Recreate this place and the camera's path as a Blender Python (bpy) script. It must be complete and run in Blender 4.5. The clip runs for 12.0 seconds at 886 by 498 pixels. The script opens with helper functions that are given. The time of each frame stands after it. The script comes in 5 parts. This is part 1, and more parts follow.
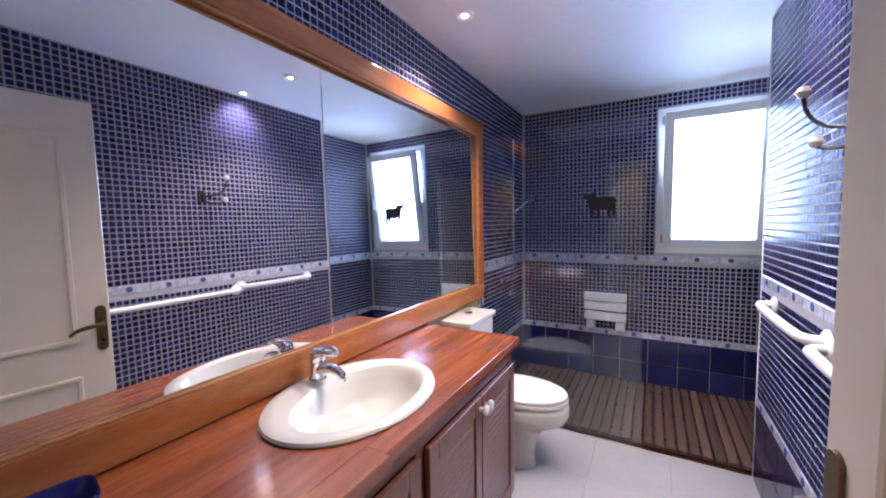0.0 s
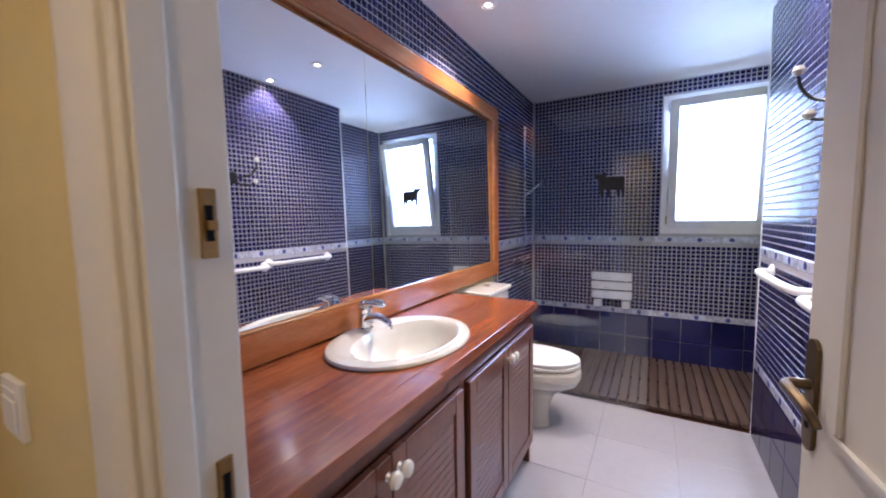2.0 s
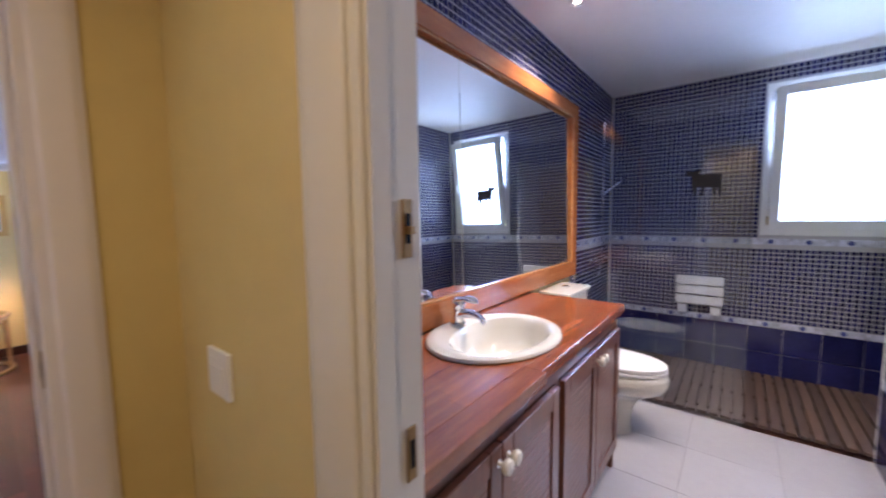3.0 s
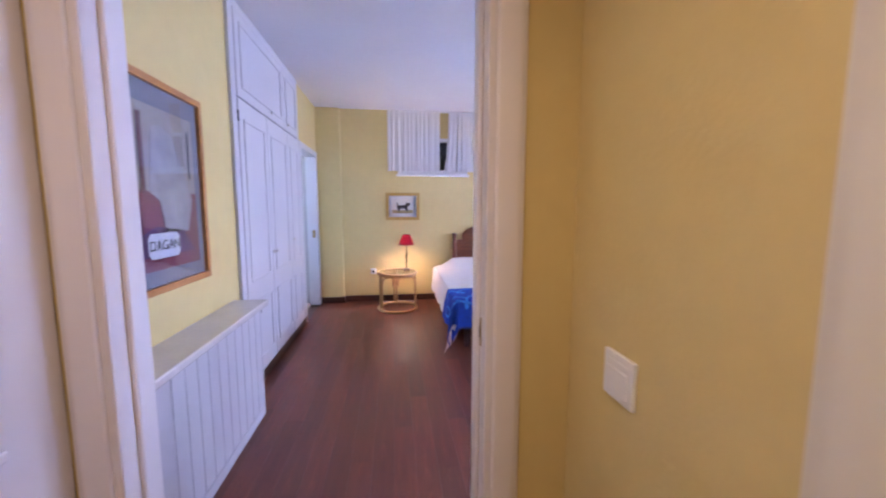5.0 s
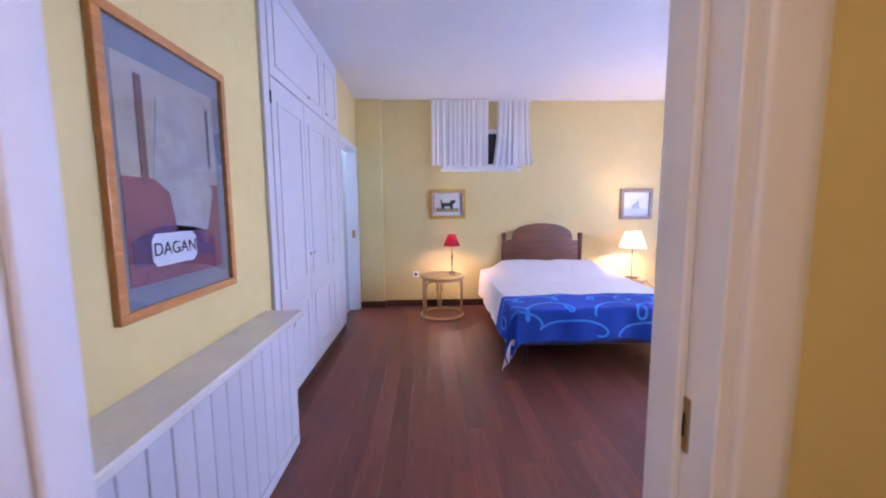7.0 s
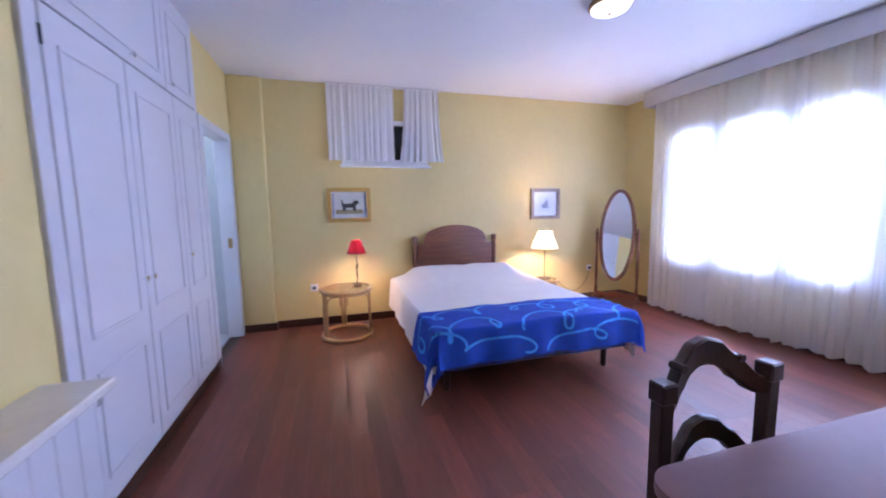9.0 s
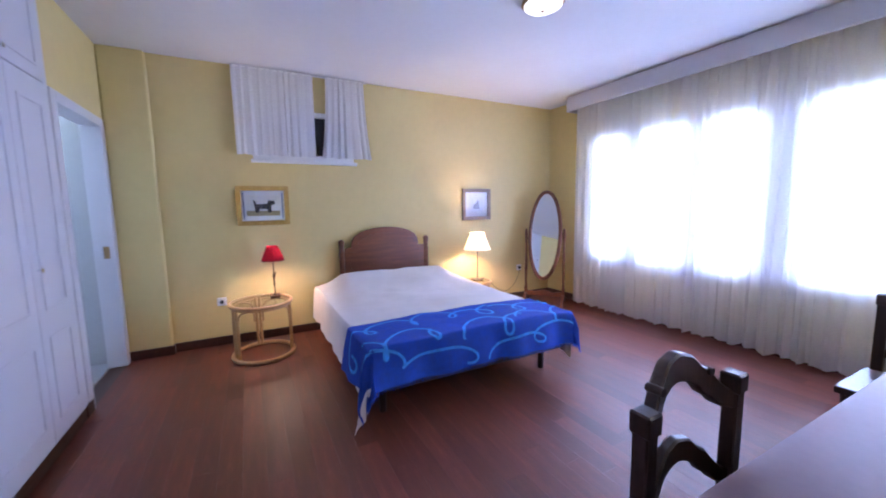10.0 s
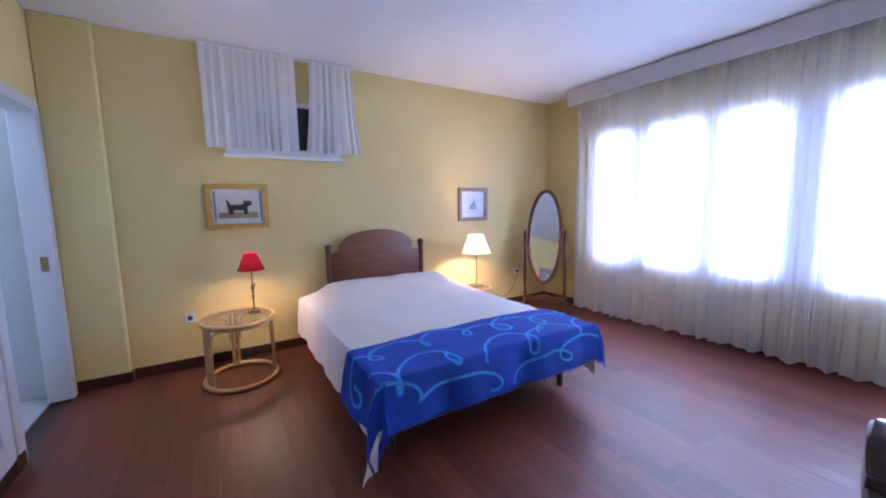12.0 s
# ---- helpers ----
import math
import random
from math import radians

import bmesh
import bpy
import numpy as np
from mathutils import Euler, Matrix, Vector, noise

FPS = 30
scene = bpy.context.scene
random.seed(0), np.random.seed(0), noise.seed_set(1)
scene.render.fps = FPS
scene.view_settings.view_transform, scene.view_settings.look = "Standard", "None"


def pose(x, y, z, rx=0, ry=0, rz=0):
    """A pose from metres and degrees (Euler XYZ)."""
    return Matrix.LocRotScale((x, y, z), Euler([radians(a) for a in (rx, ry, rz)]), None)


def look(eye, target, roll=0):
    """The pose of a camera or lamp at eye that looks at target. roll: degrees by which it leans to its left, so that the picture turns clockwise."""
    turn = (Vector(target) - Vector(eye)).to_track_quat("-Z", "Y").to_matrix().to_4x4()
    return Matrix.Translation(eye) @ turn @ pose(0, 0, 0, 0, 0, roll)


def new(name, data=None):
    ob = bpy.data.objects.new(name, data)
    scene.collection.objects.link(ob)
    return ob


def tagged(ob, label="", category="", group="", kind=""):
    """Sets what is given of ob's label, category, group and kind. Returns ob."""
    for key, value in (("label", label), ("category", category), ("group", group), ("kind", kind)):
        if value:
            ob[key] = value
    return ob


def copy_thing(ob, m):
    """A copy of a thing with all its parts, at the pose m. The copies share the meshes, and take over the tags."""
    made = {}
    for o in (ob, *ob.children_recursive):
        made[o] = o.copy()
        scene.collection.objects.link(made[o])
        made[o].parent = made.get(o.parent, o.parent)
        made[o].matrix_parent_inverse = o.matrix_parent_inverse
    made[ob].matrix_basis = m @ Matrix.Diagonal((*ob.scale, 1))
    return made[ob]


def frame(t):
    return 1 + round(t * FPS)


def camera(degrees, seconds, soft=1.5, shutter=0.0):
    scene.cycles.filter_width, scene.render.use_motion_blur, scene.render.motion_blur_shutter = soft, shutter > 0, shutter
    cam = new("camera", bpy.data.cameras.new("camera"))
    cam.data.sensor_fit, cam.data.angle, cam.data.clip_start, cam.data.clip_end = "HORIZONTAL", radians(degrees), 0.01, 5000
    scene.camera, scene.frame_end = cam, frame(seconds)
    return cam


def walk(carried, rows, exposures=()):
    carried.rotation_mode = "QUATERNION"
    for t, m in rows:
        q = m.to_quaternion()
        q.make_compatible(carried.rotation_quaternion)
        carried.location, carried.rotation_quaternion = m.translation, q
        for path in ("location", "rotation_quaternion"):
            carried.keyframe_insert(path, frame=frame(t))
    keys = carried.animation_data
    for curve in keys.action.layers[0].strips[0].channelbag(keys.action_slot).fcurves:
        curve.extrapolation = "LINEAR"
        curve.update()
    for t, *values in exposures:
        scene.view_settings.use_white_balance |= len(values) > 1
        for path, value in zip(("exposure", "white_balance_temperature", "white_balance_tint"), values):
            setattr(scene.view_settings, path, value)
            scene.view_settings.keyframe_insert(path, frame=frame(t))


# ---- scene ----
cam = camera(100.0, 12.0, 1.9, 0.5)
PATH = [
    (0, (-1.222, -0.679, 1.387), (-2.202, 1.059, 1.247), -0.9),
    (0.5, (-1.232, -0.708, 1.342), (-2.206, 1.033, 1.198), -0.8),
    (1, (-1.241, -0.74, 1.297), (-2.209, 1.004, 1.15), -0.7),
    (1.5, (-1.233, -0.799, 1.298), (-2.208, 0.939, 1.128), -0.9),
    (2, (-1.254, -0.885, 1.283), (-2.234, 0.851, 1.116), -0.9),
    (2.5, (-1.286, -0.944, 1.298), (-2.339, 0.748, 1.125), -1.0),
    (3, (-1.338, -1.003, 1.296), (-2.573, 0.56, 1.12), -0.7),
    (3.5, (-1.37, -1.073, 1.304), (-2.859, 0.249, 1.119), -0.5),
    (5.3, (-1.525, -1.16, 1.322), (-3.508, -1.028, 1.099), 0.2),
    (5.5, (-1.568, -1.17, 1.317), (-3.553, -1.081, 1.092), 0.1),
    (6, (-1.694, -1.202, 1.296), (-3.681, -1.134, 1.079), -0.5),
    (6.5, (-1.805, -1.247, 1.289), (-3.792, -1.185, 1.076), -0.4),
    (6.7, (-1.843, -1.26, 1.288), (-3.831, -1.2, 1.075), -0.4),
    (8.3, (-2.304, -1.216, 1.306), (-4.265, -0.886, 1.08), -0.4),
    (8.5, (-2.337, -1.216, 1.32), (-4.287, -0.829, 1.095), -0.7),
    (9, (-2.435, -1.203, 1.306), (-4.343, -0.643, 1.084), -0.9),
    (9.5, (-2.526, -1.195, 1.316), (-4.36, -0.427, 1.092), -1.0),
    (10, (-2.667, -1.169, 1.314), (-4.428, -0.248, 1.087), -0.9),
    (10.5, (-2.79, -1.129, 1.318), (-4.516, -0.146, 1.09), -0.9),
    (11, (-2.911, -1.134, 1.317), (-4.624, -0.13, 1.09), -1.0),
    (11.5, (-3.019, -1.156, 1.323), (-4.716, -0.127, 1.096), -0.8),
    (12, (-3.097, -1.205, 1.33), (-4.79, -0.171, 1.097), -1.0),
]
EXPOSE = [(0.0, 0.25, 5800, 22), (2.5, 0.22, 5850, 20), (3.7, 0.18, 6000, 23), (5.3, 0.58, 5880, 30), (6.7, 0.54, 5850, 30), (8.5, 0.36, 5750, 26), (10.5, 0.06, 5700, 21), (12.0, -0.04, 5700, 19)]
walk(cam, [(t, look(eye, target, roll)) for t, eye, target, roll in PATH], EXPOSE)

# ---- light ----
world = bpy.data.worlds.new("sky")
scene.world = world
world.use_nodes = True
wn = world.node_tree
sky = wn.nodes.new("ShaderNodeTexSky")
sky.sky_type = "NISHITA"
sky.sun_disc = False
sky.sun_elevation = radians(48)
sky.sun_rotation = radians(150)
wn.links.new(sky.outputs[0], wn.nodes["Background"].inputs[0])
wn.nodes["Background"].inputs[1].default_value = 0.10


def area_lamp(name, m, sx, sy, watts, colour, spread=180):
    d = bpy.data.lights.new(name, "AREA")
    d.shape, d.size, d.size_y, d.energy, d.color, d.spread = "RECTANGLE", sx, sy, watts, colour, radians(spread)
    ob = new(name, d)
    ob.matrix_world = m
    return ob


def spot_lamp(name, at, watts, colour, cone=110, blend=0.7, radius=0.03):
    d = bpy.data.lights.new(name, "SPOT")
    d.energy, d.color, d.spot_size, d.spot_blend, d.shadow_soft_size = watts, colour, radians(cone), blend, radius
    ob = new(name, d)
    ob.location = at
    return ob


def point_lamp(name, at, watts, colour, radius=0.03):
    d = bpy.data.lights.new(name, "POINT")
    d.energy, d.color, d.shadow_soft_size = watts, colour, radius
    ob = new(name, d)
    ob.location = at
    return ob


DAY = (0.54, 0.69, 1.0)
WARM = (1.0, 0.72, 0.47)
SPOTS = [(-2.02, 0.98), (-1.29, 1.01), (-0.80, 1.0)]
for px0, px1 in ((-5.94, -5.47), (-5.36, -4.80), (-4.70, -4.22), (-4.00, -3.40), (-3.29, -2.68)):
    area_lamp("window_light_bedroom", look(((px0 + px1) / 2, 2.80, 1.38), ((px0 + px1) / 2, 0, 1.36)), px1 - px0 - 0.16, 1.30, 80 * (px1 - px0), DAY, 92)
area_lamp("window_light_bathroom", look((-0.82, 2.99, 1.68), (-1.35, -0.4, 1.45)), 0.62, 1.0, 19, (0.50, 0.70, 1.0), 95)
# bluish panel added for the en-suite's unseen source; no window is built there
area_lamp("ensuite_fill_light", look((-5.2, -3.55, 1.5), (-6.4, -2.2, 1.2)), 0.5, 1.0, 190, (0.52, 0.77, 1.0))
for sx_, sy_ in SPOTS:
    spot_lamp("downlight_beam", (sx_, sy_, 2.345), 62, (1.0, 0.85, 0.67), 120)
# added warm fill for the hall, from no known fitting
spot_lamp("hall_fill_beam", (-1.35, -1.45, 2.39), 33, (1.0, 0.76, 0.48), 150, 0.9)

# ---- materials ----


def mat(name, col, rough=0.5, metal=0.0, var=0.08, scale=5.0, bump=0.0, bscale=60.0, coat=0.0, spec=0.5, stretch=(1, 1, 1), piece=0.0):
    m = bpy.data.materials.new(name)
    m.use_nodes = True
    n, l = m.node_tree.nodes, m.node_tree.links
    b = n["Principled BSDF"]
    b.inputs["Roughness"].default_value, b.inputs["Metallic"].default_value = rough, metal
    b.inputs["Coat Weight"].default_value = coat
    b.inputs["Coat Roughness"].default_value = 0.12
    b.inputs["Specular IOR Level"].default_value = spec
    tc = n.new("ShaderNodeTexCoord")
    mp = n.new("ShaderNodeMapping")
    mp.inputs["Scale"].default_value = stretch
    l.new(tc.outputs["Object"], mp.inputs["Vector"])
    nz = n.new("ShaderNodeTexNoise")
    nz.inputs["Scale"].default_value, nz.inputs["Detail"].default_value = scale, 5
    l.new(mp.outputs[0], nz.inputs["Vector"])
    fine = n.new("ShaderNodeTexNoise")
    fine.inputs["Scale"].default_value, fine.inputs["Detail"].default_value = scale * 9, 3
    l.new(mp.outputs[0], fine.inputs["Vector"])
    mixn = n.new("ShaderNodeMix")
    mixn.inputs[0].default_value = 0.35
    l.new(nz.outputs["Fac"], mixn.inputs[2])
    l.new(fine.outputs["Fac"], mixn.inputs[3])
    ramp = n.new("ShaderNodeValToRGB")
    ramp.color_ramp.elements[0].position, ramp.color_ramp.elements[1].position = 0.3, 0.7
    ramp.color_ramp.elements[0].color = (*[max(0.0, c * (1 - var)) for c in col], 1)
    ramp.color_ramp.elements[1].color = (*[min(1.0, c * (1 + var)) for c in col], 1)
    l.new(mixn.outputs[0], ramp.inputs[0])
    out = ramp.outputs[0]
    if piece:
        oi, geo = n.new("ShaderNodeObjectInfo"), n.new("ShaderNodeNewGeometry")
        add = n.new("ShaderNodeMath")
        add.operation = "ADD"
        l.new(oi.outputs["Random"], add.inputs[0])
        l.new(geo.outputs["Random Per Island"], add.inputs[1])
        fr = n.new("ShaderNodeMath")
        fr.operation = "FRACT"
        l.new(add.outputs[0], fr.inputs[0])
        rng = n.new("ShaderNodeMapRange")
        rng.inputs[3].default_value, rng.inputs[4].default_value = 1 - piece, 1 + piece
        l.new(fr.outputs[0], rng.inputs[0])
        mul = n.new("ShaderNodeVectorMath")
        mul.operation = "SCALE"
        l.new(out, mul.inputs[0])
        l.new(rng.outputs[0], mul.inputs["Scale"])
        out = mul.outputs[0]
    l.new(out, b.inputs["Base Color"])
    rr = n.new("ShaderNodeMapRange")
    rr.inputs[3].default_value, rr.inputs[4].default_value = max(0.02, rough * 0.8), min(1, rough * 1.2)
    l.new(nz.outputs["Fac"], rr.inputs[0])
    l.new(rr.outputs[0], b.inputs["Roughness"])
    if bump:
        bn = n.new("ShaderNodeTexNoise")
        bn.inputs["Scale"].default_value, bn.inputs["Detail"].default_value = bscale, 4
        l.new(mp.outputs[0], bn.inputs["Vector"])
        bp = n.new("ShaderNodeBump")
        bp.inputs["Strength"].default_value, bp.inputs["Distance"].default_value = bump, 0.01
        l.new(bn.outputs["Fac"], bp.inputs["Height"])
        l.new(bp.outputs[0], b.inputs["Normal"])
    return m


def wood(name, dark, light, rough, axis="x", coat=0.0, piece=0.0, grain=9.0):
    m = mat(name, light, rough, coat=coat, piece=piece, stretch={"x": (1, grain, grain), "y": (grain, 1, grain), "z": (grain, grain, 1)}[axis], scale=3.0, bump=0.06, bscale=14)
    ramp = [x for x in m.node_tree.nodes if x.bl_idname == "ShaderNodeValToRGB"][0]
    ramp.color_ramp.elements[0].color, ramp.color_ramp.elements[1].color = (*dark, 1), (*light, 1)
    mid = ramp.color_ramp.elements.new(0.52)
    mid.color = (*[0.6 * a + 0.4 * b for a, b in zip(dark, light)], 1)
    return m


def glow(name, col, power):
    m = bpy.data.materials.new(name)
    m.use_nodes = True
    b = m.node_tree.nodes["Principled BSDF"]
    b.inputs["Base Color"].default_value = (*col, 1)
    b.inputs["Emission Color"].default_value = (*col, 1)
    b.inputs["Emission Strength"].default_value = power
    return m


def glass_mat(name, col=(0.95, 0.97, 1.0), rough=0.0, clear=0.0):
    m = bpy.data.materials.new(name)
    m.use_nodes = True
    n, l = m.node_tree.nodes, m.node_tree.links
    b = n["Principled BSDF"]
    b.inputs["Base Color"].default_value = (*col, 1)
    b.inputs["Roughness"].default_value = rough
    b.inputs["Transmission Weight"].default_value = 1.0
    b.inputs["IOR"].default_value = 1.45
    if clear:
        n.remove(b)
        tr, gl, lw, mx = n.new("ShaderNodeBsdfTransparent"), n.new("ShaderNodeBsdfGlossy"), n.new("ShaderNodeLayerWeight"), n.new("ShaderNodeMixShader")
        tr.inputs[0].default_value = (*col, 1)
        gl.inputs["Roughness"].default_value = rough
        lw.inputs[0].default_value = 0.5
        pw_, sc_ = n.new("ShaderNodeMath"), n.new("ShaderNodeMath")
        pw_.operation, sc_.operation = "POWER", "MULTIPLY_ADD"
        pw_.inputs[1].default_value = 4.0
        sc_.inputs[1].default_value, sc_.inputs[2].default_value = 0.8, clear
        l.new(lw.outputs["Facing"], pw_.inputs[0])
        l.new(pw_.outputs[0], sc_.inputs[0])
        l.new(sc_.outputs[0], mx.inputs[0])
        l.new(tr.outputs[0], mx.inputs[1])
        l.new(gl.outputs[0], mx.inputs[2])
        l.new(mx.outputs[0], n["Material Output"].inputs[0])
    return m


def cloth_sheer(name, col, see=0.3, through_=0.45):
    """Sheer woven cloth: part open mesh, part light-passing thread."""
    m = bpy.data.materials.new(name)
    m.use_nodes = True
    n, l = m.node_tree.nodes, m.node_tree.links
    n.remove(n["Principled BSDF"])
    tr, tl, df = n.new("ShaderNodeBsdfTransparent"), n.new("ShaderNodeBsdfTranslucent"), n.new("ShaderNodeBsdfDiffuse")
    tl.inputs[0].default_value = df.inputs[0].default_value = (*col, 1)
    tc, nz = n.new("ShaderNodeTexCoord"), n.new("ShaderNodeTexNoise")
    nz.inputs["Scale"].default_value = 90
    l.new(tc.outputs["Object"], nz.inputs["Vector"])
    rng = n.new("ShaderNodeMapRange")
    rng.inputs[3].default_value, rng.inputs[4].default_value = see * 0.5, see * 1.5
    l.new(nz.outputs["Fac"], rng.inputs[0])
    a, b = n.new("ShaderNodeMixShader"), n.new("ShaderNodeMixShader")
    a.inputs[0].default_value = through_
    l.new(df.outputs[0], a.inputs[1])
    l.new(tl.outputs[0], a.inputs[2])
    l.new(rng.outputs[0], b.inputs[0])
    l.new(a.outputs[0], b.inputs[1])
    l.new(tr.outputs[0], b.inputs[2])
    l.new(b.outputs[0], n["Material Output"].inputs[0])
    return m


M_YELLOW = mat("yellow_wall_paint", (0.65, 0.515, 0.215), 0.6, var=0.05, scale=1.5, bump=0.08, bscale=90)
M_WHITE_CEIL = mat("white_ceiling_paint", (0.78, 0.78, 0.80), 0.7, var=0.03, scale=2, bump=0.05, bscale=120)
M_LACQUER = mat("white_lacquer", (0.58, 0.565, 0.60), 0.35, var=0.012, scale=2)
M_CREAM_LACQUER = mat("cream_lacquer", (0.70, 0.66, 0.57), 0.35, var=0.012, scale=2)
# the white lacquer again, paler to make up for weak light in the hall
M_LACQUER_LIFTED = mat("white_lacquer_lifted", (0.76, 0.72, 0.72), 0.35, var=0.012, scale=2)
M_GROUT = mat("pale_grout", (0.42, 0.41, 0.45), 0.7, var=0.1, scale=9, bump=0.2, bscale=200)
M_BLUE_TILE = mat("blue_glass_mosaic", (0.021, 0.021, 0.088), 0.22, var=0.25, scale=30, piece=0.5, spec=0.14)
M_BLUE_BIG = mat("dark_blue_glazed_tile", (0.014, 0.016, 0.085), 0.10, var=0.3, scale=6, piece=0.25)
M_BORDER = mat("patterned_border_tile", (0.50, 0.52, 0.62), 0.2, var=0.45, scale=32, piece=0.1)
M_MEDAL = mat("blue_medallion", (0.08, 0.10, 0.30), 0.2, var=0.2, scale=60)
M_WHITE_TILE = mat("white_floor_tile", (0.43, 0.42, 0.44), 0.18, var=0.05, scale=3, piece=0.02)
M_WHITE_GROUT = mat("white_floor_grout", (0.37, 0.36, 0.38), 0.6, var=0.06, scale=20)
M_TEAK = wood("worn_teak", (0.065, 0.038, 0.026), (0.16, 0.10, 0.07), 0.6, "y", piece=0.25)
M_COUNTER = wood("varnished_red_wood", (0.19, 0.045, 0.016), (0.40, 0.125, 0.040), 0.20, "y", coat=0.5, piece=0.16, grain=14)
M_FRAME = wood("orange_varnished_wood", (0.30, 0.085, 0.018), (0.52, 0.19, 0.05), 0.25, "y", coat=0.4)
M_CABINET = wood("dark_red_brown_wood", (0.10, 0.030, 0.015), (0.20, 0.070, 0.035), 0.32, "z", coat=0.2)
M_PARQUET = wood("red_brown_parquet", (0.098, 0.022, 0.012), (0.200, 0.054, 0.030), 0.45, "x", piece=0.24, grain=10)
M_PARQUET.node_tree.nodes["Principled BSDF"].inputs["Specular IOR Level"].default_value = 0.56
M_SKIRT = wood("dark_skirting_wood", (0.030, 0.010, 0.006), (0.075, 0.026, 0.015), 0.35, "x")
M_DARK_WOOD = wood("dark_carved_wood", (0.018, 0.007, 0.006), (0.050, 0.019, 0.013), 0.42, "z", coat=0.05)
M_HEAD_WOOD = wood("brown_headboard_wood", (0.085, 0.023, 0.009), (0.23, 0.070, 0.028), 0.38, "y", coat=0.15)
M_TABLE = mat("polished_plum_tabletop", (0.22, 0.12, 0.14), 0.5, var=0.08, scale=4, spec=0.3)
M_RATTAN = mat("varnished_rattan", (0.42, 0.25, 0.10), 0.4, var=0.25, scale=14, bump=0.2, bscale=90)
M_CHROME = mat("chrome", (0.85, 0.86, 0.88), 0.07, metal=1.0, var=0.02)
M_BRASS = mat("aged_brass", (0.36, 0.24, 0.11), 0.35, metal=1.0, var=0.2, scale=25)
M_BRONZE = mat("dark_bronze", (0.16, 0.11, 0.06), 0.38, metal=1.0, var=0.25, scale=30)
M_IRON = mat("black_iron", (0.02, 0.02, 0.022), 0.5, metal=0.6, var=0.2, scale=30)
M_CERAMIC = mat("white_ceramic", (0.74, 0.725, 0.66), 0.08, var=0.02, scale=3, coat=0.5)
M_PLASTIC = mat("white_plastic", (0.80, 0.80, 0.80), 0.35, var=0.03, scale=10)
M_SHEET = mat("white_bedspread_cotton", (0.78, 0.74, 0.75), 0.85, var=0.04, scale=8, bump=0.25, bscale=160)
M_MIRROR = mat("mirror_silver", (0.90, 0.92, 0.93), 0.015, metal=1.0, var=0.005)
M_BLACK = mat("black_film", (0.006, 0.006, 0.008), 0.7, spec=0.1)
# opaque near-black pane: the darkness beyond is put into its colour
M_DARK_GLASS = mat("pane_dark_beyond", (0.010, 0.011, 0.015), 0.06)
M_GOLD = wood("gilt_wood", (0.40, 0.22, 0.04), (0.62, 0.40, 0.11), 0.35, "y")
M_BEAD = wood("pale_varnished_bead", (0.36, 0.15, 0.05), (0.55, 0.28, 0.10), 0.25, "y", coat=0.3)
M_GREYWOOD = wood("grey_brown_frame_wood", (0.14, 0.09, 0.06), (0.26, 0.18, 0.12), 0.4, "y")
M_POSTWOOD = wood("orange_frame_wood", (0.36, 0.13, 0.025), (0.58, 0.25, 0.06), 0.3, "x", coat=0.3)
M_BLUE_DISH = mat("cobalt_glazed_ceramic", (0.010, 0.018, 0.16), 0.12, var=0.3, scale=14)
M_SHEER = cloth_sheer("white_sheer_voile", (0.92, 0.92, 0.97), 0.12, 0.50)
M_SHEER2 = cloth_sheer("white_cafe_curtain", (0.93, 0.92, 0.95), 0.27, 0.16)
M_PANE = glass_mat("window_pane", clear=0.025)
M_SHOWER_GLASS = glass_mat("shower_glass", (0.90, 0.93, 0.97), clear=0.07)
M_SKYGLOW = glow("bright_sky_backdrop", (0.86, 0.93, 1.0), 1.8)
M_BULB = glow("lit_bulb", (1.0, 0.9, 0.72), 30.0)
M_WARM_BULB = glow("lit_warm_bulb", (1.0, 0.75, 0.45), 10.0)

# ---- mesh helpers ----


def part(name, bm, material, parent=None, label="", smooth=False, kind=""):
    me = bpy.data.meshes.new(name)
    bmesh.ops.recalc_face_normals(bm, faces=bm.faces[:])
    bm.to_mesh(me)
    bm.free()
    me.materials.append(material)
    if smooth:
        me.polygons.foreach_set("use_smooth", [True] * len(me.polygons))
        me.set_sharp_from_angle(angle=radians(35))
    ob = new(name, me)
    if parent:
        ob.parent = parent
    return tagged(ob, label, kind=kind)


def thing(name, label, category, at=(0, 0, 0), rz=0, group="", kind=""):
    ob = new(name)
    ob.empty_display_size = 0.1
    ob.matrix_world = pose(*at, 0, 0, rz)
    return tagged(ob, label, category, group, kind)


def box(x0, x1, y0, y1, z0, z1, bevel=0.0, bm=None, m=None, seg=1):
    own = bmesh.new()
    g = bmesh.ops.create_cube(own, size=1.0)
    bmesh.ops.transform(own, matrix=Matrix.Translation(((x0 + x1) / 2, (y0 + y1) / 2, (z0 + z1) / 2)) @ Matrix.Diagonal((x1 - x0, y1 - y0, z1 - z0, 1)), verts=own.verts[:])
    if bevel:
        bmesh.ops.bevel(own, geom=own.edges[:], offset=bevel, segments=seg, profile=0.7, affect="EDGES")
    if m:
        bmesh.ops.transform(own, matrix=m, verts=own.verts[:])
    return merge(bm, own)


def merge(bm, own):
    if bm is None:
        return own
    me = bpy.data.meshes.new("tmp")
    own.to_mesh(me)
    own.free()
    bm.from_mesh(me)
    bpy.data.meshes.remove(me)
    return bm


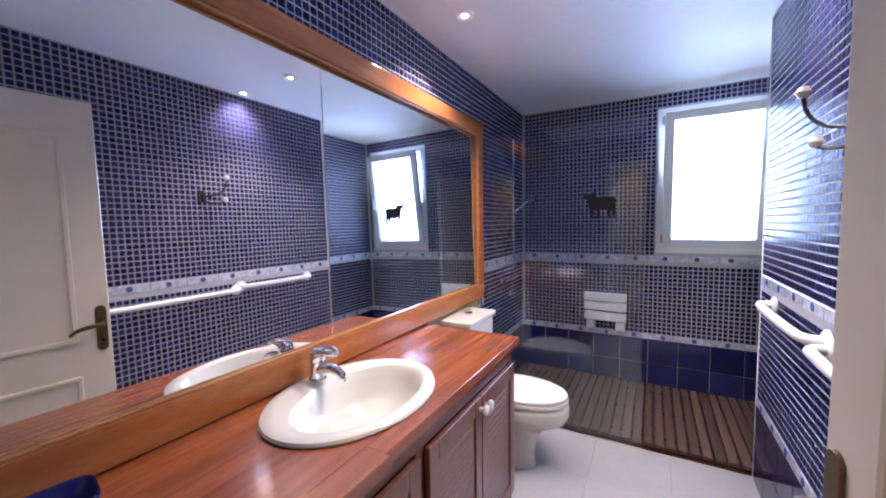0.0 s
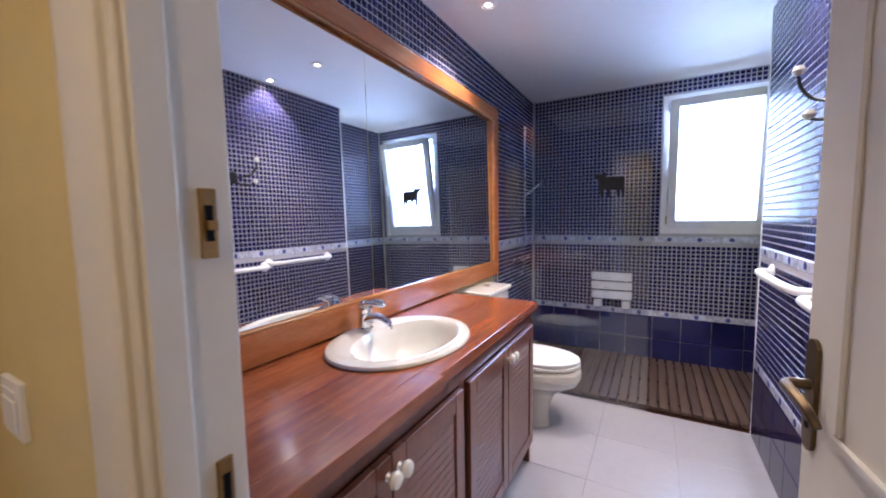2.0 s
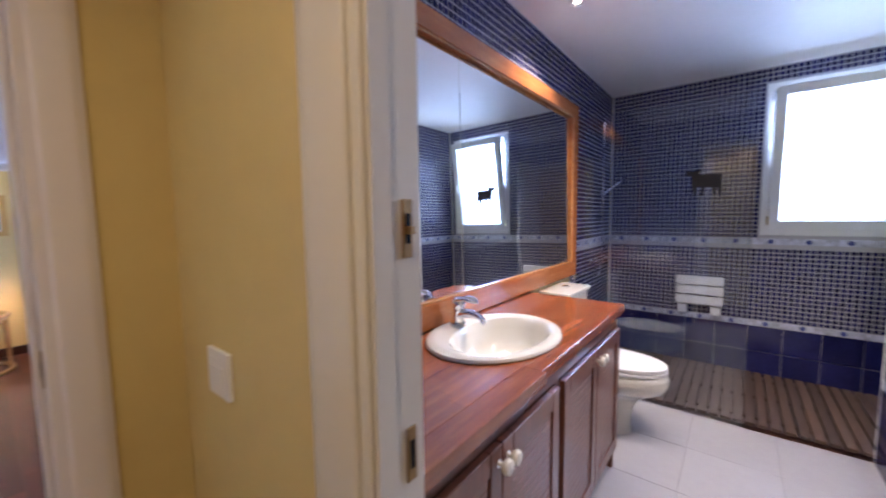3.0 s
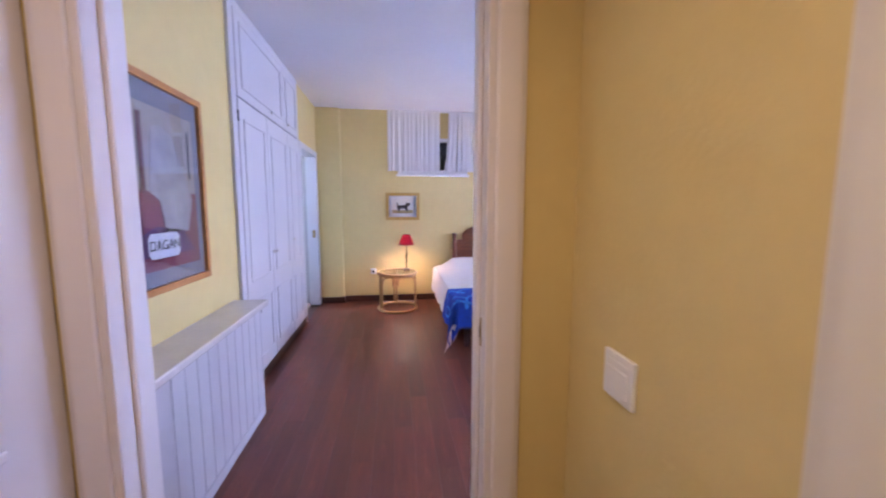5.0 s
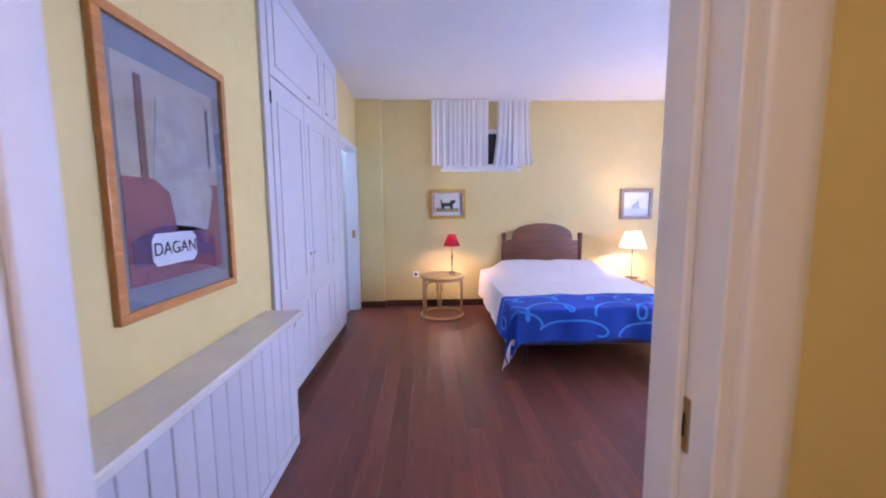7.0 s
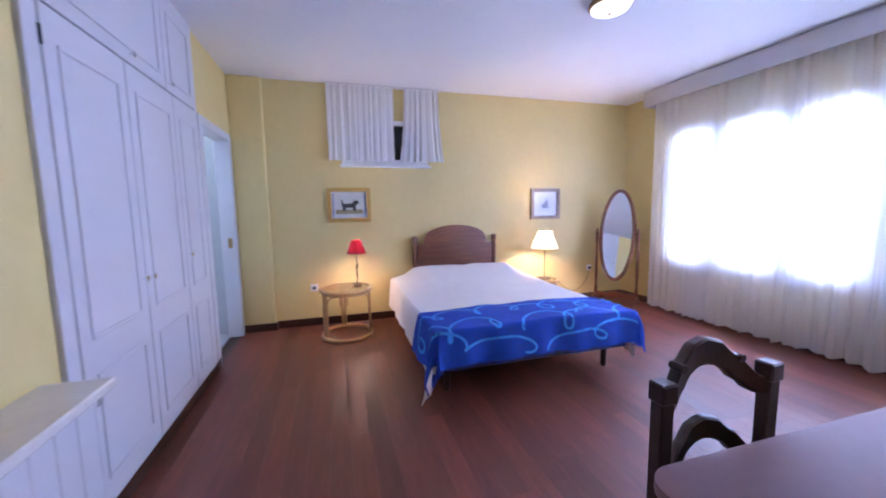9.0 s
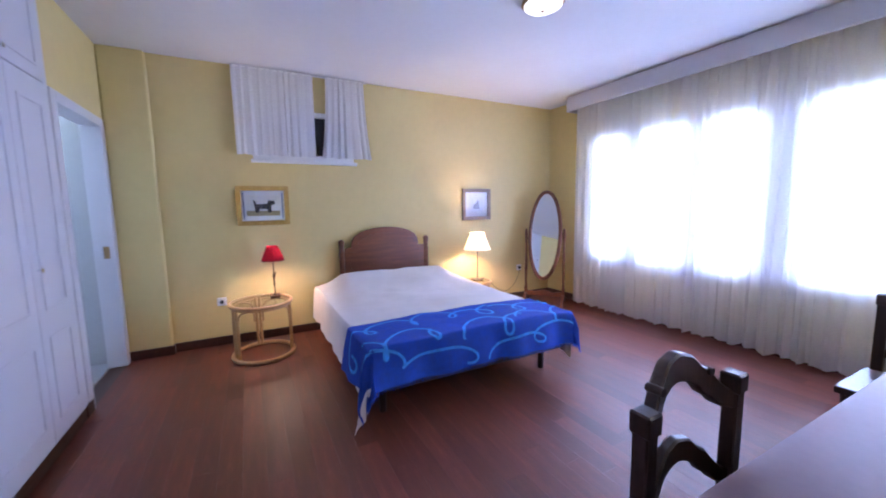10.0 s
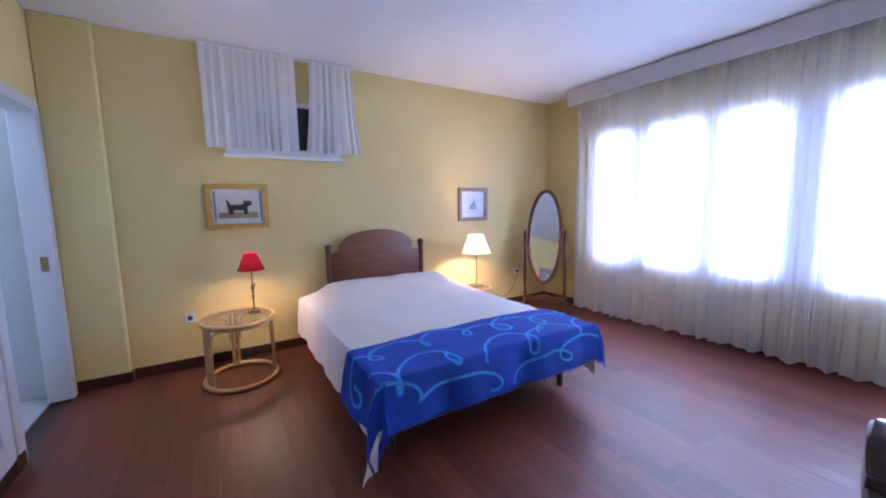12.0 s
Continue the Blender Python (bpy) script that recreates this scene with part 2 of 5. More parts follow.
def lathe(profile, seg=24, sx=1.0, sy=1.0, m=None, bm=None):
    """A turned body from (radius, height) pairs."""
    own = bmesh.new()
    rings = []
    for r, z in profile:
        if r < 1e-5:
            rings.append([own.verts.new((0, 0, z))])
        else:
            rings.append([own.verts.new((sx * r * math.cos(2 * math.pi * i / seg), sy * r * math.sin(2 * math.pi * i / seg), z)) for i in range(seg)])
    for a, b in zip(rings, rings[1:]):
        for i in range(seg):
            j = (i + 1) % seg
            q = [a[i % len(a)], a[j % len(a)], b[j % len(b)], b[i % len(b)]]
            q = list(dict.fromkeys(q))
            if len(q) > 2:
                own.faces.new(q)
    for ring, flip in ((rings[0], True), (rings[-1], False)):
        if len(ring) > 2:
            own.faces.new(ring[::-1] if flip else ring)
    if m:
        bmesh.ops.transform(own, matrix=m, verts=own.verts[:])
    return merge(bm, own)


def tube(pts, r, seg=10, closed=False, bm=None, smoothing=0):
    """A round bar along points; r is a radius or one radius a point."""
    pts = [Vector(p) for p in pts]
    for _ in range(smoothing):
        out = [] if closed else [pts[0]]
        n = len(pts)
        for i in range(n if closed else n - 1):
            a, b = pts[i], pts[(i + 1) % n]
            out += [a * 0.75 + b * 0.25, a * 0.25 + b * 0.75]
        pts = out if closed else out + [pts[-1]]
    rad = r if isinstance(r, (list, tuple)) else [r] * len(pts)
    if len(rad) != len(pts):
        rad = [float(v) for v in np.interp(np.linspace(0, 1, len(pts)), np.linspace(0, 1, len(rad)), rad)]
    own = bmesh.new()
    rings, up = [], None
    n = len(pts)
    for i, p in enumerate(pts):
        d = (pts[(i + 1) % n] - pts[i - 1]) if closed else (pts[min(i + 1, n - 1)] - pts[max(i - 1, 0)])
        d.normalize()
        if up is None:
            up = Vector((0, 0, 1)) if abs(d.z) < 0.9 else Vector((1, 0, 0))
        s = d.cross(up).normalized()
        up = s.cross(d).normalized()
        rings.append([own.verts.new(p + rad[i] * (math.cos(2 * math.pi * k / seg) * s + math.sin(2 * math.pi * k / seg) * up)) for k in range(seg)])
    for i in range(n if closed else n - 1):
        a, b = rings[i], rings[(i + 1) % n]
        for k in range(seg):
            own.faces.new((a[k], a[(k + 1) % seg], b[(k + 1) % seg], b[k]))
    if not closed:
        own.faces.new(rings[0][::-1])
        own.faces.new(rings[-1])
    return merge(bm, own)


def prism(outline, depth, axis="x", bm=None, bevel=0.0, m=None):
    """A flat outline of (u, v) pairs given a thickness along an axis: x: (y, z), y: (x, z), z: (x, y)."""
    own = bmesh.new()

    def at(u, v, w):
        return {"x": (w, u, v), "y": (u, w, v), "z": (u, v, w)}[axis]

    lo = [own.verts.new(at(u, v, 0)) for u, v in outline]
    hi = [own.verts.new(at(u, v, depth)) for u, v in outline]
    n = len(lo)
    own.faces.new(lo[::-1])
    own.faces.new(hi)
    for i in range(n):
        own.faces.new((lo[i], lo[(i + 1) % n], hi[(i + 1) % n], hi[i]))
    bmesh.ops.recalc_face_normals(own, faces=own.faces[:])
    if bevel:
        bmesh.ops.bevel(own, geom=[e for e in own.edges if len(e.link_faces) == 2 and e.calc_face_angle(0) > 0.6], offset=bevel, segments=2, profile=0.7, affect="EDGES")
    if m:
        bmesh.ops.transform(own, matrix=m, verts=own.verts[:])
    return merge(bm, own)


def sheet(nu, nv, f, thick=0.0):
    """A cloth or shell surface f(u, v) for u, v in 0..1."""
    bm = bmesh.new()
    g = [[bm.verts.new(f(i / nu, j / nv)) for j in range(nv + 1)] for i in range(nu + 1)]
    for i in range(nu):
        for j in range(nv):
            bm.faces.new((g[i][j], g[i + 1][j], g[i + 1][j + 1], g[i][j + 1]))
    if thick:
        bmesh.ops.solidify(bm, geom=bm.faces[:], thickness=thick)
    return bm


def wall(name, x0, x1, y0, y1, z0, z1, material, holes=()):
    """An upright wall; holes are (a0, a1, z0, z1) along its longer side, cut right through."""
    along_x = (x1 - x0) > (y1 - y0)
    a0, a1 = (x0, x1) if along_x else (y0, y1)
    us = sorted({a0, a1, *[h for q in holes for h in q[:2]]})
    vs = sorted({z0, z1, *[h for q in holes for h in q[2:]]})
    bm = bmesh.new()
    for ua, ub in zip(us, us[1:]):
        run = None
        for va, vb in zip(vs, vs[1:]):
            um, vm = (ua + ub) / 2, (va + vb) / 2
            solid = not any(h[0] < um < h[1] and h[2] < vm < h[3] for h in holes)
            if solid:
                run = (run[0], vb) if run else (va, vb)
            if run and (not solid or vb == vs[-1]):
                if along_x:
                    box(ua, ub, y0, y1, *run, bm=bm)
                else:
                    box(x0, x1, ua, ub, *run, bm=bm)
                run = None
    bmesh.ops.remove_doubles(bm, verts=bm.verts[:], dist=1e-5)
    seen = {}
    for f in bm.faces:
        seen.setdefault(tuple(round(c, 4) for c in f.calc_center_median()), []).append(f)
    bmesh.ops.delete(bm, geom=[f for q in seen.values() if len(q) > 1 for f in q], context="FACES_ONLY")
    return tagged(part(name, bm, material), kind="structure")

# ---- the rooms ----
XM, XR, XS, YD, YF, ZB, YS = -2.30, -0.714, -0.38, -0.64, 2.78, 2.37, 1.78
XB, XE, YL, YW, ZH = -6.80, -2.42, -2.17, 2.76, 2.66
YH, XH = -0.727, -2.30
BDOOR = (-1.687, -0.87)
RDOOR = (-1.752, -0.918)
BWIN = (-1.20, -0.46, 1.12, 2.25)
RWIN = (-6.00, -2.62, 0.66, 2.10)
SWIN = (-1.08, -0.09, 1.80, 2.30)
DOOR2 = (-6.66, -5.84)

wall_mirror = wall("wall_mirror_side", XE, XM, YH, YF + 0.2, 0, ZH, M_YELLOW)
wall_hall_bed = wall("wall_bedroom_door", XE, XH, -2.45, YH, 0, ZH, M_YELLOW, [(*RDOOR, 0, 2.05)])
wall_bath_hall = wall("wall_bathroom_door", XM, 0.30, YH, YD, 0, ZH, M_YELLOW, [(*BDOOR, 0, 2.05)])
wall_far = wall("wall_bathroom_window", XM, -0.20, YF, YF + 0.2, 0, ZH, M_YELLOW, [BWIN])
wall_right = wall("wall_bathroom_right", XR, XS, YD, YS, 0, ZH, M_YELLOW)
wall_recess = wall("wall_shower_right", XS, -0.20, YD, YF, 0, ZH, M_YELLOW)
wall_bed = wall("wall_bed", XB - 0.2, XB, -4.0, YW + 0.2, 0, ZH, M_YELLOW, [SWIN])
wall_left = wall("wall_wardrobe", XB, XE, YL - 0.12, YL, 0, ZH, M_YELLOW, [(*DOOR2, 0, 2.04)])
wall_win = wall("wall_bedroom_window", XB, XM, YW, YW + 0.2, 0, ZH, M_YELLOW, [RWIN])
column = tagged(part("wall_pier", box(XB, XB + 0.055, YL, -1.85, 0, ZH, 0.012), M_YELLOW), kind="structure")
wall_hall_end = wall("wall_hall_end", 0.20, 0.30, -1.95, YH, 0, ZH, M_YELLOW)
wall_hall_back = wall("wall_hall_back", XH, 0.30, -2.05, -1.95, 0, ZH, M_YELLOW)
# small room behind the far door
wall_ens_back = wall("wall_ensuite_back", XB, -4.9, -3.75, -3.65, 0, ZH, M_WHITE_TILE)
tagged(part("wall_lining_ensuite", box(XB, XB + 0.012, -3.65, YL - 0.12, 0, ZH), M_WHITE_TILE), kind="structure")
wall_ens_side = wall("wall_ensuite_side", -5.0, -4.9, -3.65, YL - 0.12, 0, ZH, M_WHITE_TILE)
tagged(part("ceiling_bedroom", box(XB - 0.2, XE + 0.06, -4.0, YW + 0.2, ZH, ZH + 0.1), M_WHITE_CEIL), kind="structure")
tagged(part("ceiling_bathroom", box(XM, -0.2, YD, YF, ZB, ZB + 0.1), M_WHITE_CEIL), kind="structure")
tagged(part("ceiling_hall", box(XH, 0.3, -1.95, YH, 2.42, 2.52), M_WHITE_CEIL), kind="structure")
tagged(part("roof", box(XB - 0.2, 0.35, -4.0, YF + 0.22, ZH + 0.11, ZH + 0.2), M_WHITE_CEIL), kind="structure")
tagged(part("ground", box(-40, 40, -40, 40, -0.3, -0.06), mat("pale_concrete", (0.4, 0.39, 0.37), 0.9)), kind="structure")
tagged(part("floor_ensuite", box(XB, -5.0, -3.65, YL - 0.12, -0.05, 0.0), M_WHITE_TILE), kind="structure")
floor_hall = tagged(part("floor_hall", box(XH, 0.2, -1.95, YH, -0.05, 0.0), M_PARQUET), kind="structure")
floor_bed = tagged(part("floor_bedroom", box(XB, XH, YL - 0.12, YW, -0.05, -0.012), M_SKIRT), kind="structure")
floor_bath = tagged(part("floor_bathroom", box(XM, XS, YH, YF, -0.05, -0.006), M_WHITE_GROUT), kind="structure")
# daylight beyond the windows
for nm, b_ in (("backdrop_bedroom", (-7.2, -1.6, 5.0, 5.02, -0.05, 5.2)), ("backdrop_bathroom", (-1.7, 0.5, 3.7, 3.72, 0.2, 3.6))):
    tagged(part(nm, box(*b_), M_SKYGLOW), kind="structure")

# skirting of the bedroom
for i, (x0, x1, y0, y1) in enumerate([(XB, XB + 0.016, -1.85, YW), (XB + 0.055, XB + 0.071, YL, -1.834), (XB + 0.016, XE - 0.016, YW - 0.016, YW), (-5.84, -5.72, YL, YL + 0.016), (-4.06, -3.78, YL, YL + 0.016), (XE - 0.016, XE, -0.845, YW), (XB + 0.016, XB + 0.071, -1.85, -1.834)]):
    tagged(part("baseboard", box(x0, x1, y0, y1, 0.0, 0.085, 0.004), M_SKIRT), kind="structure")


# ---- door frames, doors ----
# section of the door casing: (distance from the opening, thickness)
CASING = [(0, 0), (0, 0.010), (0.004, 0.014), (0.045, 0.017), (0.056, 0.015), (0.062, 0.010), (0.066, 0.009), (0.068, 0)]


def door_frame_x(name, y0, y1, xa, xb, top, mat_, leaves):
    """A lined doorway in a wall that runs along y, with moulded architraves on the faces in leaves (+1: the xb face, -1: the xa face)."""
    f = thing(name, "white lacquered door lining with moulded architraves", "door frame", kind="structure")
    for ya, yb in ((y0, y0 + 0.022), (y1 - 0.022, y1)):
        part("jamb", box(xa - 0.004, xb + 0.004, ya, yb, 0, top, 0.002), mat_, f)
        s = (yb, yb + 0.012) if ya == y0 else (ya - 0.012, ya)
        part("door_stop", box(xa + 0.03, xa + 0.075, s[0], s[1], 0, top - 0.022, 0.003), mat_, f)
    part("head", box(xa - 0.004, xb + 0.004, y0 + 0.022, y1 - 0.022, top - 0.022, top, 0.002), mat_, f)
    for side in leaves:
        x_ = xb if side > 0 else xa
        for ya, dr in ((y0 + 0.004, -1), (y1 - 0.004, 1)):
            part("architrave", prism([(x_ + side * d, ya + dr * a) for a, d in CASING], top + 0.06, "z", bevel=0.002), mat_, f, smooth=True)
        part("architrave_top", box(min(x_, x_ + side * 0.012), max(x_, x_ + side * 0.012), y0 + 0.005, y1 - 0.005, top - 0.003, top + 0.06, 0.003), mat_, f)
    return f


rframe = door_frame_x("door_frame_bedroom", RDOOR[0], RDOOR[1], XE, XH, 2.05, M_LACQUER_LIFTED, (1, -1))
part("strike_plate", box(-2.356, -2.336, RDOOR[1] - 0.0245, RDOOR[1] - 0.0205, 0.985, 1.055, 0.001), M_BRASS, rframe, "worn brass strike plate")
part("latch_hole", box(-2.350, -2.342, RDOOR[1] - 0.0255, RDOOR[1] - 0.0225, 1.005, 1.035), M_BLACK, rframe)

bframe = thing("door_frame_bathroom", "cream white lacquered bathroom door lining", "door frame", kind="structure")
for xa, xb in ((BDOOR[0], BDOOR[0] + 0.022), (BDOOR[1] - 0.022, BDOOR[1])):
    part("jamb", box(xa, xb, YH - 0.004, YD + 0.004, 0, 2.05, 0.002), M_CREAM_LACQUER, bframe)
    s = (xb, xb + 0.006) if xa == BDOOR[0] else (xa - 0.006, xa)
    part("door_stop", box(s[0], s[1], YH + 0.002, YH + 0.035, 0, 2.03, 0.002), M_CREAM_LACQUER, bframe)
part("head", box(BDOOR[0] + 0.022, BDOOR[1] - 0.022, YH - 0.004, YD + 0.004, 2.028, 2.05, 0.002), M_CREAM_LACQUER, bframe)
for xa, dr in ((BDOOR[0] + 0.004, -1.45), (BDOOR[1] - 0.004, 1)):
    part("architrave", prism([(xa + dr * a, YH - d) for a, d in CASING], 2.11, "z", bevel=0.002), M_CREAM_LACQUER, bframe, smooth=True)
part("architrave_top", box(BDOOR[0] + 0.005, BDOOR[1] - 0.005, YH - 0.012, YH, 2.047, 2.11, 0.003), M_CREAM_LACQUER, bframe)
for nm, z0, z1 in (("bolt_keep", 1.244, 1.318), ("strike_plate", 0.945, 1.02)):
    part(nm, box(BDOOR[0] + 0.0215, BDOOR[0] + 0.025, -0.672, -0.654, z0, z1, 0.001), M_BRASS, bframe, "worn brass keep plate")
    part("latch_hole", box(BDOOR[0] + 0.0235, BDOOR[0] + 0.0262, -0.667, -0.659, z0 + 0.018, z1 - 0.018), M_BLACK, bframe)
part("bolt_tongue", box(BDOOR[0] + 0.025, BDOOR[0] + 0.034, -0.668, -0.658, 1.274, 1.284, 0.001), M_BRASS, bframe)


def door_leaf(name, label, width, height, material, at, rz, handle_side=1):
    """A panelled leaf, hinged at its local origin, along local +x, 40 mm thick in local y."""
    d = thing(name, label, "door", at, rz)
    bm = box(0, width, -0.02, 0.02, 0.012, height, 0.003)
    part("slab", bm, material, d)
    for side in (1, -1):
        for z0, z1 in ((0.16, 0.72), (0.88, height - 0.16)):
            bm = None
            for u0, u1, v0, v1 in ((0.12, width - 0.12, z0, z0 + 0.022), (0.12, width - 0.12, z1 - 0.022, z1), (0.12, 0.142, z0 + 0.022, z1 - 0.022), (width - 0.142, width - 0.12, z0 + 0.022, z1 - 0.022)):
                bm = box(u0, u1, min(side * 0.02, side * 0.029), max(side * 0.02, side * 0.029), v0, v1, 0.004, bm=bm)
            part("moulding", bm, material, d)
    for side in (1, -1):
        hx = width - 0.036
        ends = [(hx + 0.021 * math.cos(math.pi * k / 10), 1.022 + 0.021 * math.sin(math.pi * k / 10)) for k in range(11)] + [(hx - 0.021 * math.cos(math.pi * k / 10), 0.844 - 0.021 * math.sin(math.pi * k / 10)) for k in range(11)]
        h = part("handle_plate", prism(ends, side * 0.008, "y", bevel=0.002, m=Matrix.Translation((0, side * 0.0195, 0))), M_BRONZE, d, "dark bronze handle plate with rounded ends")
        part("lever", tube([(hx, side * 0.024, 0.953), (hx, side * 0.055, 0.953), (hx - 0.015, side * 0.070, 0.954), (hx - 0.06, side * 0.068, 0.952), (hx - 0.105, side * 0.064, 0.940), (hx - 0.122, side * 0.060, 0.922)], [0.011, 0.010, 0.010, 0.010, 0.008, 0.007], smoothing=2), M_BRONZE, h, "curved bronze lever", smooth=True)
        part("keyhole", lathe([(0.007, 0), (0.007, 0.004)], 12, m=pose(hx, side * 0.025, 0.873, -90 * side)), M_BLACK, h)
    return d


door_leaf("bathroom_door", "cream white panelled door standing open into the bathroom", 0.72, 2.02, M_CREAM_LACQUER, (BDOOR[1] - 0.03, YD + 0.02, 0), 94.7)
door_leaf("bedroom_door", "white panelled door folded open into the hall", 0.66, 2.02, M_LACQUER_LIFTED, (XH + 0.002, RDOOR[0] - 0.090, 0), -3)
dfr2 = thing("door_frame_ensuite", "white painted frame of the far bedroom doorway", "door frame", kind="structure")
for xa, xb in ((DOOR2[0] - 0.06, DOOR2[0] + 0.02), (DOOR2[1] - 0.02, DOOR2[1] + 0.06)):
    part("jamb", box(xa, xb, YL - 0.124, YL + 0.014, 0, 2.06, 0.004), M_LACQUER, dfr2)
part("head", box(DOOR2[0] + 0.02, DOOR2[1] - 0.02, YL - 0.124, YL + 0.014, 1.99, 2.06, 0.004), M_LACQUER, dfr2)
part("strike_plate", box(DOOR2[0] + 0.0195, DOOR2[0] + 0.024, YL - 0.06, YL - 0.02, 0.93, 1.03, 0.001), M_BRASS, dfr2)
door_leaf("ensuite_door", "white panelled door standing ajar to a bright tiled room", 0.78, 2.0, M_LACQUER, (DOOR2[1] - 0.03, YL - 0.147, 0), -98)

# light switch in the hall
sw = thing("light_switch", "white plastic double rocker light switch on the hall wall", "switch", (-2.095, YH, 1.005))
part("plate", box(-0.045, 0.045, -0.009, 0, -0.045, 0.045, 0.003, seg=2), M_PLASTIC, sw)
part("rocker", box(-0.032, 0.032, -0.013, -0.009, -0.032, 0.018, 0.002), M_PLASTIC, sw)
part("label_field", box(-0.032, 0.032, -0.011, -0.009, 0.022, 0.032, 0.001), M_PLASTIC, sw)

# ---- bathroom: glazing ----
win = thing("window_1", "white plastic framed window with bright frosted pane tilted open", "window", kind="structure")
x0, x1, z0, z1 = BWIN
for nm, b_ in (("frame_side", (x0, x0 + 0.055, z0, z1)), ("frame_side", (x1 - 0.055, x1, z0, z1)), ("frame_sill", (x0 + 0.055, x1 - 0.055, z0, z0 + 0.055)), ("frame_head", (x0 + 0.055, x1 - 0.055, z1 - 0.055, z1))):
    part(nm, box(b_[0], b_[1], YF - 0.014, YF + 0.075, b_[2], b_[3], 0.004), M_PLASTIC, win)
sash = pose(0, YF + 0.02, z0 + 0.05, 7.5) @ pose(0, -(YF + 0.02), -(z0 + 0.05))
s0, s1, t0, t1 = x0 + 0.045, x1 - 0.045, z0 + 0.05, z1 - 0.05
for nm, b_ in (("sash_side", (s0, s0 + 0.065, t0, t1)), ("sash_side", (s1 - 0.065, s1, t0, t1)), ("sash_bottom", (s0 + 0.065, s1 - 0.065, t0, t0 + 0.065)), ("sash_top", (s0 + 0.065, s1 - 0.065, t1 - 0.065, t1))):
    part(nm, box(b_[0], b_[1], YF - 0.02, YF + 0.04, b_[2], b_[3], 0.005, m=sash), M_PLASTIC, win)
pane = part("frosted_pane", box(s0 + 0.06, s1 - 0.06, YF + 0.005, YF + 0.011, t0 + 0.06, t1 - 0.06, m=sash), glass_mat("frosted_glass", (0.93, 0.96, 1.0), 0.55), win)
pane.visible_shadow = False
part("window_handle", box(s1 - 0.045, s1 - 0.025, YF - 0.05, YF - 0.02, 1.6, 1.72, 0.004, m=sash), M_PLASTIC, win)
part("hinge", box(x0 + 0.035, x0 + 0.05, YF - 0.03, YF - 0.012, 1.20, 1.27, 0.003), M_CHROME, win)
part("hinge", box(x0 + 0.035, x0 + 0.05, YF - 0.03, YF - 0.012, 2.12, 2.19, 0.003), M_CHROME, win)

sg = thing("shower_screen", "clear fixed glass shower screen with dark sticker", "shower screen", (0, 0, 0))
gp = part("glass", box(XM + 0.012, -1.262, YS - 0.004, YS + 0.004, 0.012, 1.98, 0.001), M_SHOWER_GLASS, sg)
gp.visible_shadow = False
part("wall_profile", box(XM + 0.012, XM + 0.03, YS - 0.012, YS - 0.0045, 0.012, 1.98), M_CHROME, sg)
part("floor_rail", box(XM + 0.012, -1.262, YS - 0.012, YS - 0.0045, 0.0, 0.014), M_CHROME, sg)
# plain dark silhouette stuck on the glass
sil = [(0, 0.16), (0.01, 0.125), (0.03, 0.12), (0.035, 0.075), (0.05, 0.0), (0.062, 0.0), (0.066, 0.055), (0.085, 0.05), (0.086, 0.0), (0.098, 0.0), (0.104, 0.05), (0.14, 0.05), (0.146, 0.0), (0.158, 0.0), (0.164, 0.05), (0.176, 0.0), (0.188, 0.0), (0.188, 0.12), (0.17, 0.132), (0.08, 0.13), (0.07, 0.165), (0.05, 0.15), (0.03, 0.152)]
part("sticker", prism([(u - 1.605, v + 1.40) for u, v in sil], 0.0015, "y", m=Matrix.Translation((0, YS - 0.0062, 0))), M_BLACK, sg, "plain black silhouette sticker")

# ---- bathroom: mirror ----
my0, my1, mz0, mz1 = YD + 0.012, 1.745, 0.856, 2.06
mir = thing("wall_mirror", "large wall mirror in a wide orange-brown varnished wood frame", "mirror", (XM, 0, 0))
for nm, b_ in (("frame_bottom", (my0, my1, mz0, mz0 + 0.10)), ("frame_top", (my0, my1, mz1 - 0.085, mz1)), ("frame_side", (my1 - 0.085, my1, mz0 + 0.10, mz1 - 0.085)), ("frame_side", (my0, my0 + 0.11, mz0 + 0.10, mz1 - 0.085))):
    part(nm, box(0.006, 0.045, b_[0], b_[1], b_[2], b_[3], 0.006, seg=2), M_FRAME, mir)
bm = None
iy0, iy1, iz0, iz1 = my0 + 0.11, my1 - 0.085, mz0 + 0.10, mz1 - 0.085
for b_ in ((iy0, iy1, iz0, iz0 + 0.008), (iy0, iy1, iz1 - 0.008, iz1), (iy1 - 0.008, iy1, iz0 + 0.008, iz1 - 0.008)):
    bm = box(0.028, 0.040, *b_, 0.002, bm=bm)
part("inner_bead", bm, M_BEAD, mir)
# the panes lean back a little
lean = pose(0.026, 0, iz0, 0, -0.7) @ pose(-0.026, 0, -iz0)
part("glass", box(0.018, 0.026, iy0, 0.320, iz0, iz1, 0.0015, m=lean), M_MIRROR, mir)
part("glass", box(0.018, 0.026, 0.322, iy1, iz0, iz1, 0.0015, m=lean), M_MIRROR, mir)

